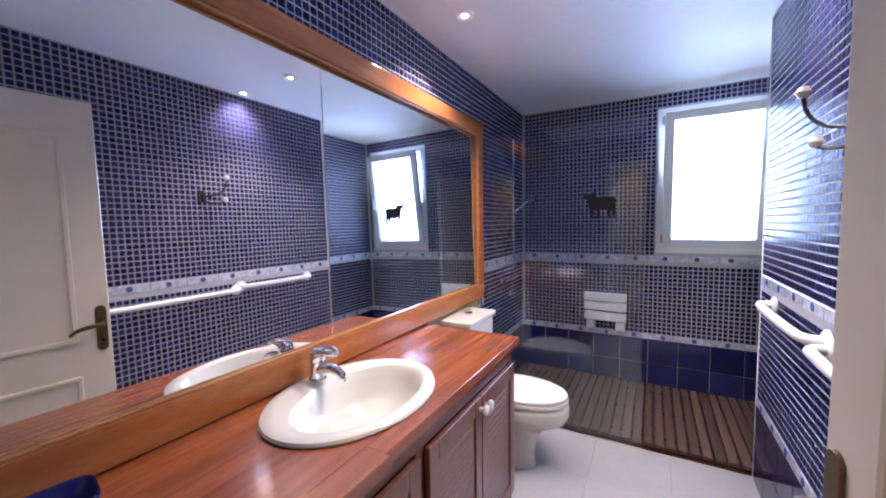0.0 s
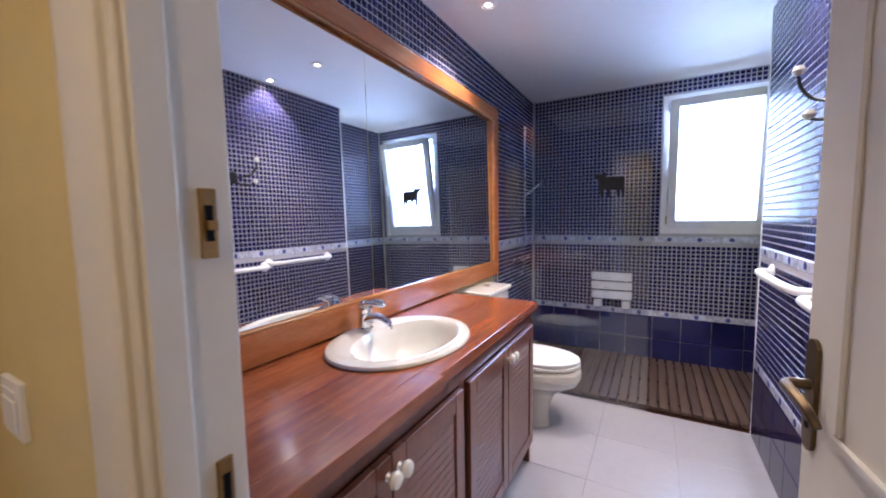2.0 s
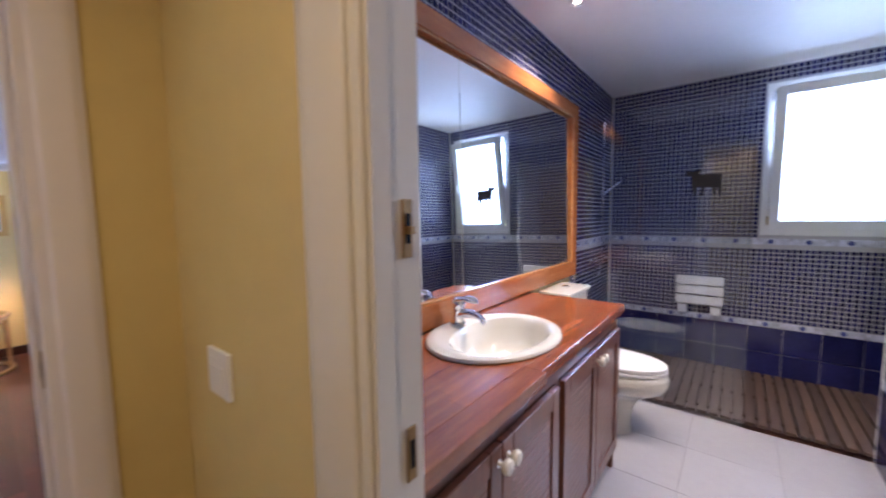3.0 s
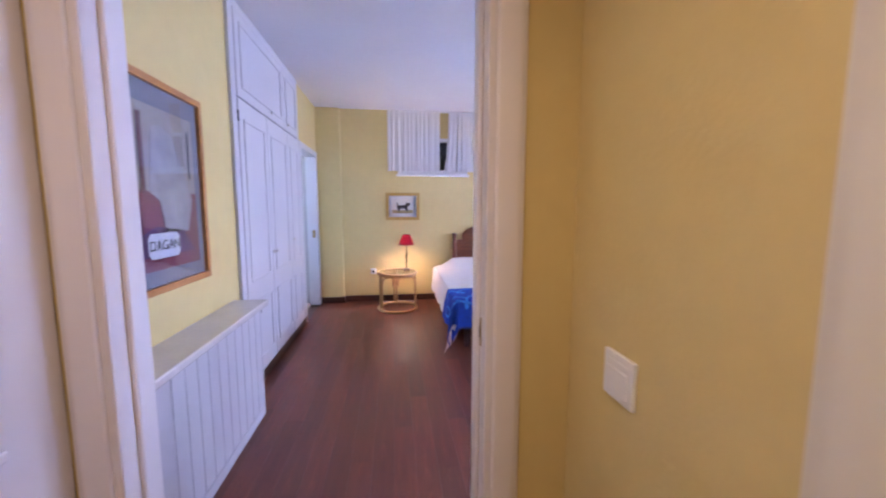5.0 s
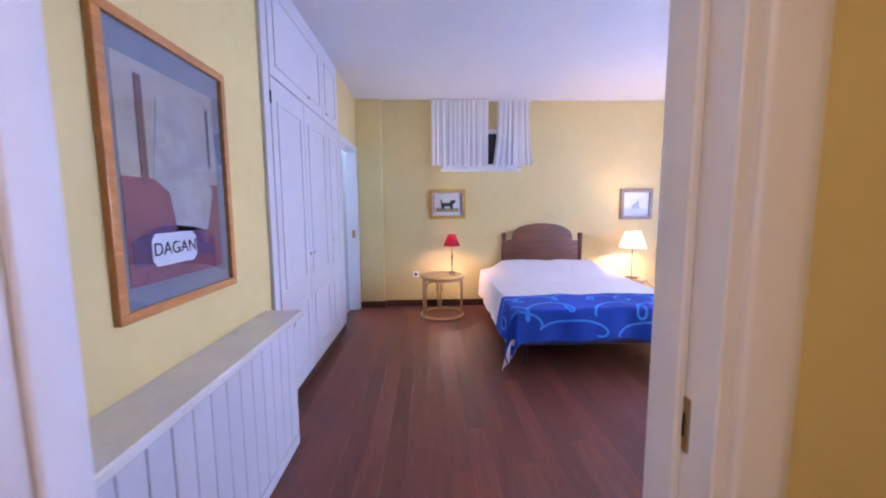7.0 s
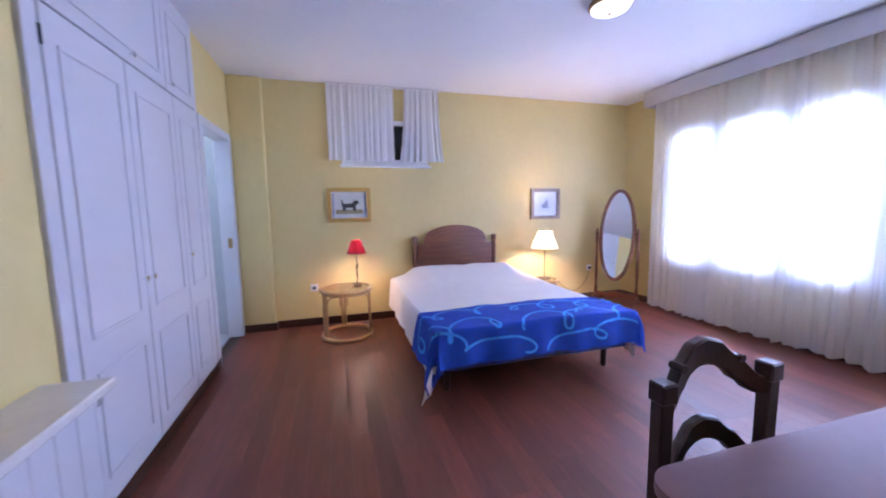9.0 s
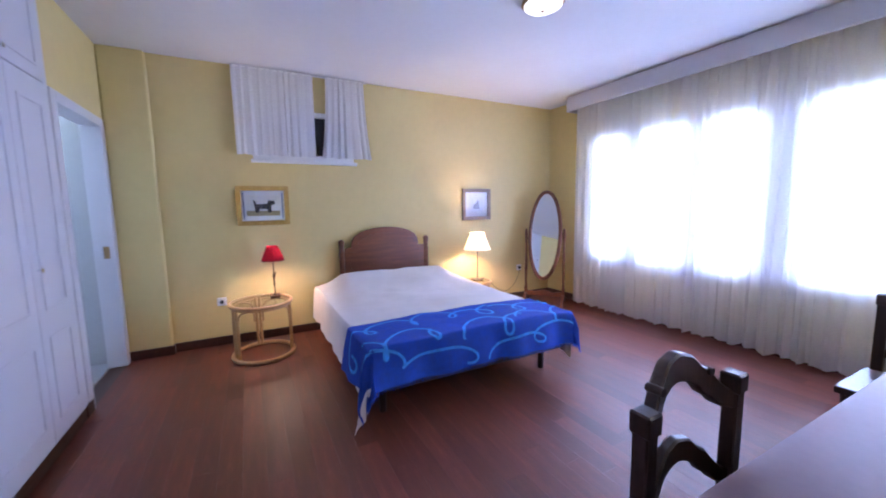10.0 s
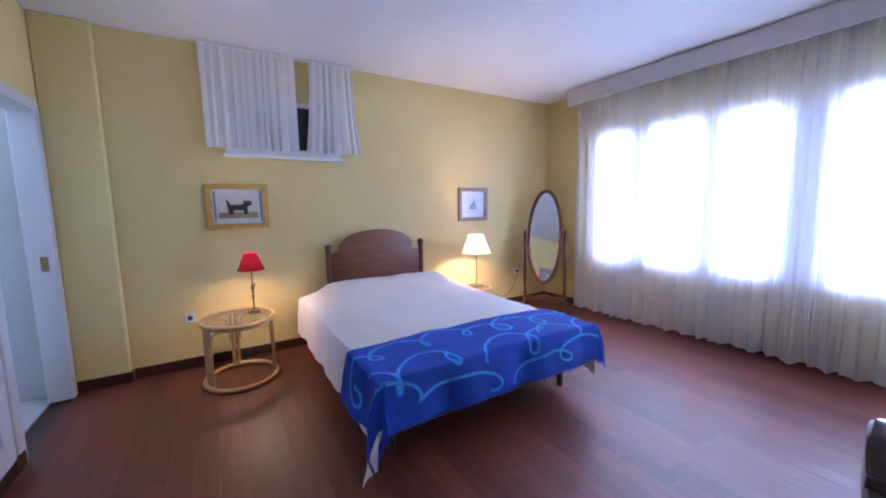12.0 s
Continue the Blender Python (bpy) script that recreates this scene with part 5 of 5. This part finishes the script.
LAMP_W = 46.0
M_RED_SHADE = cloth_sheer("red_pleated_silk", (0.13, 0.006, 0.014), 0.0, 0.05)
M_CREAM_SHADE = cloth_sheer("cream_linen_shade", (0.84, 0.68, 0.46), 0.0, 0.075)
table_lamp((-6.415, -0.985, 0.503), "small table lamp with a lit red pleated shade on bronze stem", 0.475, 0.045, 0.098, 0.135, M_RED_SHADE, 26, 0.03, M_BRONZE, False)
table_lamp((-6.45, 1.28, 0.413), "table lamp with a lit cream shade on a thin metal stem", 0.58, 0.085, 0.165, 0.205, M_CREAM_SHADE, 24, 0.0, M_BRONZE, True)


def socket(at, rz):
    t = thing("wall_socket", "white plastic wall socket with a plug", "socket", at, rz, group="wall sockets")
    part("plate", box(-0.04, 0.04, 0, 0.009, -0.04, 0.04, 0.003), M_PLASTIC, t)

    part("plug", lathe([(0.019, 0), (0.018, 0.02), (0.010, 0.035), (0, 0.036)], 14, m=pose(0, 0.009, 0, -90)), M_IRON, t, smooth=True)
    return t


socket((XB, -1.44, 0.43), -90)
socket((XB, 2.20, 0.44), -90)
cb = thing("lamp_cable", "thin dark lamp cable running to the socket", "cable", (0, 0, 0))
part("cable", tube([(XB + 0.03, 2.20, 0.43), (XB + 0.05, 2.12, 0.25), (XB + 0.06, 1.95, 0.12), (XB + 0.10, 1.75, 0.20), (-6.60, 1.5, 0.40), (-6.47, 1.34, 0.422)], 0.003, 6, smoothing=3), M_IRON, cb, smooth=True)

# ---- cheval mirror ----
cv = thing("cheval_mirror", "oval cheval mirror in a dark wooden stand", "mirror", (-6.385, 2.30, 0), 38)
tilt = pose(0, 0, 0.92, -12) @ pose(0, 0, -0.92)
ov = [(0.195 * math.cos(a), 0.92 + 0.575 * math.sin(a)) for a in [2 * math.pi * i / 64 for i in range(64)]]
fb = tube([(u, 0, v) for u, v in ov], 0.024, 10, True)
bmesh.ops.transform(fb, matrix=tilt, verts=fb.verts[:])
part("oval_frame", fb, M_HEAD_WOOD, cv, smooth=True)
part("glass", prism([(u * 0.93, 0.92 + (v - 0.92) * 0.975) for u, v in ov], 0.006, "y", m=tilt @ Matrix.Translation((0, -0.006, 0))), M_MIRROR, cv, "oval mirror glass")
part("backing", prism([(u * 0.95, 0.92 + (v - 0.92) * 0.98) for u, v in ov], 0.006, "y", m=tilt @ Matrix.Translation((0, 0.004, 0))), M_HEAD_WOOD, cv)
for s_ in (-0.245, 0.245):
    part("post", lathe([(0.020, 0.10), (0.022, 0.2), (0.015, 0.24), (0.020, 0.5), (0.014, 0.80), (0.020, 0.86), (0.022, 0.95), (0.014, 0.97), (0.018, 0.99), (0, 1.01)], 16, m=pose(s_, 0, 0)), M_HEAD_WOOD, cv, smooth=True)
    part("foot", prism([(-0.20, 0), (-0.17, 0), (-0.10, 0.05), (0.10, 0.05), (0.17, 0), (0.20, 0), (0.19, 0.035), (0.06, 0.13), (-0.06, 0.13), (-0.19, 0.035)], 0.032, "x", bevel=0.005, m=Matrix.Translation((s_ - 0.016, 0, 0))), M_HEAD_WOOD, cv)
    part("pivot_knob", lathe([(0.012, 0), (0.016, 0.012), (0, 0.022)], 12, m=pose(s_, 0, 0.92, 0, 90 if s_ > 0 else -90)), M_BRASS, cv, smooth=True)
part("stretcher", prism([(-0.24, 0.10), (0.24, 0.10), (0.24, 0.17), (0.12, 0.15), (0, 0.185), (-0.12, 0.15), (-0.24, 0.17)], 0.022, "y", bevel=0.004, m=Matrix.Translation((0, -0.011, 0))), M_HEAD_WOOD, cv)

# ---- ceiling lamp ----
cl = thing("ceiling_lamp", "round lit opal glass ceiling lamp with brass rim", "ceiling light", (-4.68, 0.66, ZH))
part("pan", lathe([(0.135, 0), (0.14, -0.02), (0.125, -0.03)], 36), M_BRASS, cl, smooth=True)
part("glass_dome", lathe([(0.125, -0.025), (0.12, -0.04), (0.09, -0.055), (0.05, -0.064), (0, -0.066)], 36), glow("lit_opal_glass", (1.0, 0.97, 0.92), 1.4), cl, "lit opal glass dome", smooth=True)
part("finial", lathe([(0.012, -0.064), (0.014, -0.072), (0, -0.08)], 12), M_BRASS, cl, smooth=True)

# ---- writing table and chairs ----
tb = thing("dining_table", "polished plum-brown table with rounded corners", "table", (0, 0, 0))


def rounded(x0, x1, y0, y1, r, n=8):
    o = []
    for cx_, cy_, a0 in ((x1 - r, y1 - r, 0), (x0 + r, y1 - r, 90), (x0 + r, y0 + r, 180), (x1 - r, y0 + r, 270)):
        o += [(cx_ + r * math.cos(radians(a0 + 90 * k / n)), cy_ + r * math.sin(radians(a0 + 90 * k / n))) for k in range(n + 1)]
    return o


TZ = 0.715
part("tabletop", prism(rounded(-3.05, -2.46, -0.575, 1.05, 0.07), 0.030, "z", bevel=0.006, m=Matrix.Translation((0, 0, TZ - 0.03))), M_TABLE, tb, smooth=True)
part("apron", prism(rounded(-2.99, -2.50, -0.52, 1.00, 0.03), 0.08, "z", m=Matrix.Translation((0, 0, TZ - 0.11))), M_DARK_WOOD, tb)
for x_, y_ in ((-2.95, -0.48), (-2.95, 0.96), (-2.54, -0.48), (-2.54, 0.96)):
    part("leg", lathe([(0.022, 0), (0.030, 0.03), (0.024, 0.08), (0.034, 0.3), (0.026, 0.5), (0.034, TZ - 0.11)], 16, m=pose(x_, y_, 0)), M_DARK_WOOD, tb, smooth=True)


def bowed_rail(up, lo, depth, bow, n=28):
    """A shaped rail between an upper and a lower outline of (y, z), given for its left half, that bows backwards in plan."""
    w = -up[0][0]
    bm, rings, c = bmesh.new(), [], 0.006
    for k in range(n + 1):
        y = w * (2 * k / n - 1)
        zu = float(np.interp(-abs(y), [q[0] for q in up], [q[1] for q in up]))
        zl = float(np.interp(-abs(y), [q[0] for q in lo], [q[1] for q in lo]))
        xo = -bow * (1 - (y / w) ** 2)
        h = depth / 2
        rings.append([bm.verts.new((xo + dx, y, z)) for dx, z in ((-h + c, zu), (h - c, zu), (h, zu - c), (h, zl + c), (h - c, zl), (-h + c, zl), (-h, zl + c), (-h, zu - c))])
    for a, b in zip(rings, rings[1:]):
        for q in range(8):
            bm.faces.new((a[q], a[(q + 1) % 8], b[(q + 1) % 8], b[q]))
    bm.faces.new(rings[0][::-1])
    bm.faces.new(rings[-1])
    return bm


def chair(at, rz, group="chairs at the table"):
    """Carved chair; local -x is its back, it faces +x."""
    c = thing("carved_chair", "dark carved wooden chair with an arched open back", "chair", at, rz, group)
    for y_ in (-0.200, 0.200):
        part("back_post", box(-0.020, 0.020, y_ - 0.021, y_ + 0.021, 0.0, 0.80, 0.004), M_DARK_WOOD, c)
        part("post_cap", box(-0.026, 0.026, y_ - 0.026, y_ + 0.026, 0.79, 0.845, 0.005), M_DARK_WOOD, c)
        part("front_leg", lathe([(0.018, 0), (0.024, 0.04), (0.018, 0.08), (0.026, 0.25), (0.020, 0.36), (0.026, 0.42)], 14, m=pose(0.38, y_, 0)), M_DARK_WOOD, c, smooth=True)
    up = [(1.08 * u_, v_ + 0.008) for u_, v_ in [(-0.175, 0.790), (-0.150, 0.800), (-0.120, 0.835), (-0.095, 0.868), (-0.085, 0.865), (-0.05, 0.903), (0, 0.917)]]
    lo = [(1.08 * u_, v_ + 0.008) for u_, v_ in [(-0.175, 0.735), (-0.13, 0.748), (-0.105, 0.782), (-0.095, 0.776), (-0.07, 0.812), (-0.03, 0.832), (0, 0.836)]]
    part("crest_rail", bowed_rail(up, lo, 0.036, 0.055), M_DARK_WOOD, c, smooth=True)
    for s_ in (-1, 1):
        part("carved_scroll", lathe([(0.011, -0.021), (0.013, 0), (0.011, 0.021)], 12, m=pose(-0.034, s_ * 0.112, 0.858, 0, 90)), M_DARK_WOOD, c, smooth=True)
    part("middle_rail", bowed_rail([(u, v - 0.235) for u, v in up], [(u, v - 0.223) for u, v in lo], 0.030, 0.045), M_DARK_WOOD, c, smooth=True)
    part("seat", box(0.0, 0.41, -0.24, 0.24, 0.42, 0.455, 0.01, seg=2), M_DARK_WOOD, c)
    for y_ in (-0.200, 0.200):
        part("side_rail", box(0.02, 0.37, y_ - 0.012, y_ + 0.012, 0.15, 0.18, 0.003), M_DARK_WOOD, c)
    part("front_rail", box(0.37, 0.39, -0.19, 0.19, 0.34, 0.42, 0.004), M_DARK_WOOD, c)
    return c


ch1 = chair((-3.166, -0.195, 0), 1)
copy_thing(ch1, pose(-3.05, 1.62, 0, 0, 0, -90))

cs = thing("coat_stand", "dark bentwood coat stand with curled hooks", "coat stand", (-3.22, 2.05, 0))
part("pole", lathe([(0.020, 0.05), (0.022, 0.9), (0.018, 1.75), (0.024, 1.78), (0, 1.80)], 14), M_DARK_WOOD, cs, smooth=True)
for a in (20, 110, 200, 290):
    q = pose(0, 0, 0, 0, 0, a)
    hk = tube([(0.0, 0, 1.60), (0.10, 0, 1.66), (0.18, 0, 1.76), (0.15, 0, 1.84), (0.09, 0, 1.82)], 0.011, 8, smoothing=3)
    bmesh.ops.transform(hk, matrix=q, verts=hk.verts[:])
    part("hook", hk, M_DARK_WOOD, cs, smooth=True)
    ft = tube([(0.0, 0, 0.25), (0.10, 0, 0.12), (0.22, 0, 0.016)], 0.014, 8, smoothing=2)
    bmesh.ops.transform(ft, matrix=q, verts=ft.verts[:])
    part("foot", ft, M_DARK_WOOD, cs, smooth=True)

# ---- pieces of floors and walls ----
# parquet
rp = random.Random(21)
pw = 0.112
plank_me = {}
y = YL
row = 0
while y < YW - 0.01:
    x = XB + 0.0
    x -= rp.uniform(0.0, 0.9)
    while x < XE + 0.18:
        L = rp.choice((0.9, 1.1, 1.3))
        a, b = max(x, XB), min(x + L, XE + 0.18)
        if b - a > 0.02 and not (b > XE and not (RDOOR[0] < y + pw / 2 < RDOOR[1]) and a > XE):
            if b > XE and not (RDOOR[0] < y < RDOOR[1] - pw):
                b = XE
            key = round(b - a, 2)
            if key not in plank_me:
                bm = box(0, key - 0.0003, 0, pw - 0.0003, -0.012, 0.0, 0.0005)
                ob = part("plank", bm, M_PARQUET, floor_bed)
                plank_me[key] = ob.data
            else:
                ob = new("plank", plank_me[key])
                ob.parent = floor_bed
            ob.location = (a, y, 0)
        x += L
    y += pw
    row += 1

# bathroom floor tiles
ft_me = None
nx, ny = 4, 6
tx_, ty_ = (XR - XM - 0.01) / nx, (YS - YH) / ny
for i in range(nx):
    for j in range(ny):
        if ft_me is None:
            ob = part("floor_tile", box(0, tx_ - 0.0016, 0, ty_ - 0.0016, -0.006, 0.0, 0.001), M_WHITE_TILE, floor_bath)
            ft_me = ob.data
        else:
            ob = new("floor_tile", ft_me)
            ob.parent = floor_bath
        ob.location = (XM + 0.01 + i * tx_, YH + j * ty_, 0)

PITCH, TILE = 0.0333, 0.0268


def tiled(name, axis, plane, sign, u0, u1, top, holes, near=None, trim=False):
    """Lines a wall with grout, mosaic, two border strips and a dado of large tiles. axis: the wall's normal."""
    def at(u, v, w):
        return (plane + sign * w, u, v) if axis == "x" else (u, plane + sign * w, v)

    def slab(a, b, v0, v1, w0, w1, bev=0.0):
        p, q = at(a, v0, w0), at(b, v1, w1)
        return box(*[s for k in range(3) for s in (min(p[k], q[k]), max(p[k], q[k]))], bev)

    us = sorted({u0, u1, *[min(max(h[0], u0), u1) for h in holes], *[min(max(h[1], u0), u1) for h in holes]})
    bm = bmesh.new()
    for a, b in zip(us, us[1:]):
        cuts = sorted((h[2], h[3]) for h in holes if h[0] < (a + b) / 2 < h[1])
        v = 0.0
        for c0, c1 in cuts + [(top, top)]:
            if c0 - v > 0.005:
                p, q = at(a, v, 0.0), at(b, c0, 0.009)
                box(*[s for k in range(3) for s in (min(p[k], q[k]), max(p[k], q[k]))], bm=bm)
            v = c1
    lining = tagged(part(name, bm, M_GROUT), kind="structure")
    verts, faces, singles = [], [], []
    nu = int((u1 - u0) / PITCH)
    off = ((u1 - u0) - nu * PITCH) / 2
    for va, vb in ((0.452, 1.045), (1.098, top)):
        nv = int((vb - va) / PITCH)
        for i in range(nu):
            for j in range(nv):
                a, v = u0 + off + i * PITCH + 0.003, va + 0.003 + j * PITCH
                cu, cv_ = a + TILE / 2, v + TILE / 2
                if any(h[0] - 0.016 < cu < h[1] + 0.016 and h[2] - 0.016 < cv_ < h[3] + 0.016 for h in holes):
                    continue
                if near and near[0] < cu < near[1] and near[2] < cv_ < near[3]:
                    singles.append((a, v))
                    continue
                k = len(verts)
                for e, w in ((0, 0.0085), (0.0014, 0.0118)):
                    verts += [at(a + e, v + e, w), at(a + TILE - e, v + e, w), at(a + TILE - e, v + TILE - e, w), at(a + e, v + TILE - e, w)]
                faces += [(k + 4, k + 5, k + 6, k + 7)] + [(k + m_, k + (m_ + 1) % 4, k + 4 + (m_ + 1) % 4, k + 4 + m_) for m_ in range(4)]
    me = bpy.data.meshes.new("mosaic")
    me.from_pydata(verts, [], faces)
    me.materials.append(M_BLUE_TILE)
    bmx = bmesh.new()
    bmx.from_mesh(me)
    bmesh.ops.recalc_face_normals(bmx, faces=bmx.faces[:])
    bmx.to_mesh(me)
    bmx.free()
    ob = new("mosaic", me)
    ob.parent = lining
    tagged(ob, kind="stuff")
    one = None
    for a, v in singles[:300]:
        if one is None:
            ob = part("mosaic_tile", slab(0, TILE, 0, TILE, 0.0085, 0.0118, 0.001), M_BLUE_TILE, lining)
            one = (ob, a, v)
            base = ob.data
            for vert in base.vertices:
                vert.co -= Vector(at(0, 0, 0))
        else:
            ob = new("mosaic_tile", base)
            ob.parent = lining
        ob.location = at(a, v, 0)
    # border strips and dado
    nb = max(1, round((u1 - u0) / 0.2))
    wb = (u1 - u0) / nb
    for k in range(nb):
        a, b = u0 + k * wb + 0.0015, u0 + (k + 1) * wb - 0.0015
        for v0, v1, mt_, bev in ((0.405, 0.450, M_BORDER, 0.002), (1.048, 1.096, M_BORDER, 0.002), (0.002, 0.199, M_BLUE_BIG, 0.001), (0.2025, 0.4025, M_BLUE_BIG, 0.001)):
            if any(h[0] < (a + b) / 2 < h[1] and h[2] < (v0 + v1) / 2 < h[3] for h in holes):
                continue
            t_ = part("border_tile" if mt_ is M_BORDER else "dado_tile", slab(a, b, v0, v1, 0.0085, 0.0135, bev), mt_, lining)
            if mt_ is M_BORDER:
                c_ = at((a + b) / 2, (v0 + v1) / 2, 0.0135)
                part("medallion", lathe([(0.017, 0), (0.017, 0.0012), (0.010, 0.0012), (0.009, 0.0004), (0, 0.0004)], 14, m=Matrix.Translation(c_) @ (pose(0, 0, 0, 0, 90 * sign) if axis == "x" else pose(0, 0, 0, -90 * sign))), M_MEDAL, t_)
    return lining


tiled("wall_lining_mirror", "x", XM, 1, YD + 0.012, YF - 0.012, ZB, [(YD - 0.1, 1.735, 0.80, 2.05), (YD - 0.1, 0.95, -1, 0.9)])
tiled("wall_lining_window", "y", YF, -1, XM + 0.012, XS - 0.012, ZB, [BWIN])
tiled("wall_lining_right", "x", XR, -1, YD + 0.012, YS - 0.004, ZB, [], near=(0.55, 1.12, 1.10, 1.64))
tiled("wall_lining_shower", "x", XS, -1, YS, YF - 0.012, ZB, [])
tiled("wall_lining_door", "y", YD, 1, XM + 0.012, XR - 0.012, ZB, [(BDOOR[0] - 0.01, BDOOR[1] + 0.01, -1, 2.06)])
tagged(part("trim_corner", box(XR - 0.014, XR + 0.004, YS - 0.004, YS + 0.010, 0, ZB, 0.002), M_PLASTIC), kind="structure")
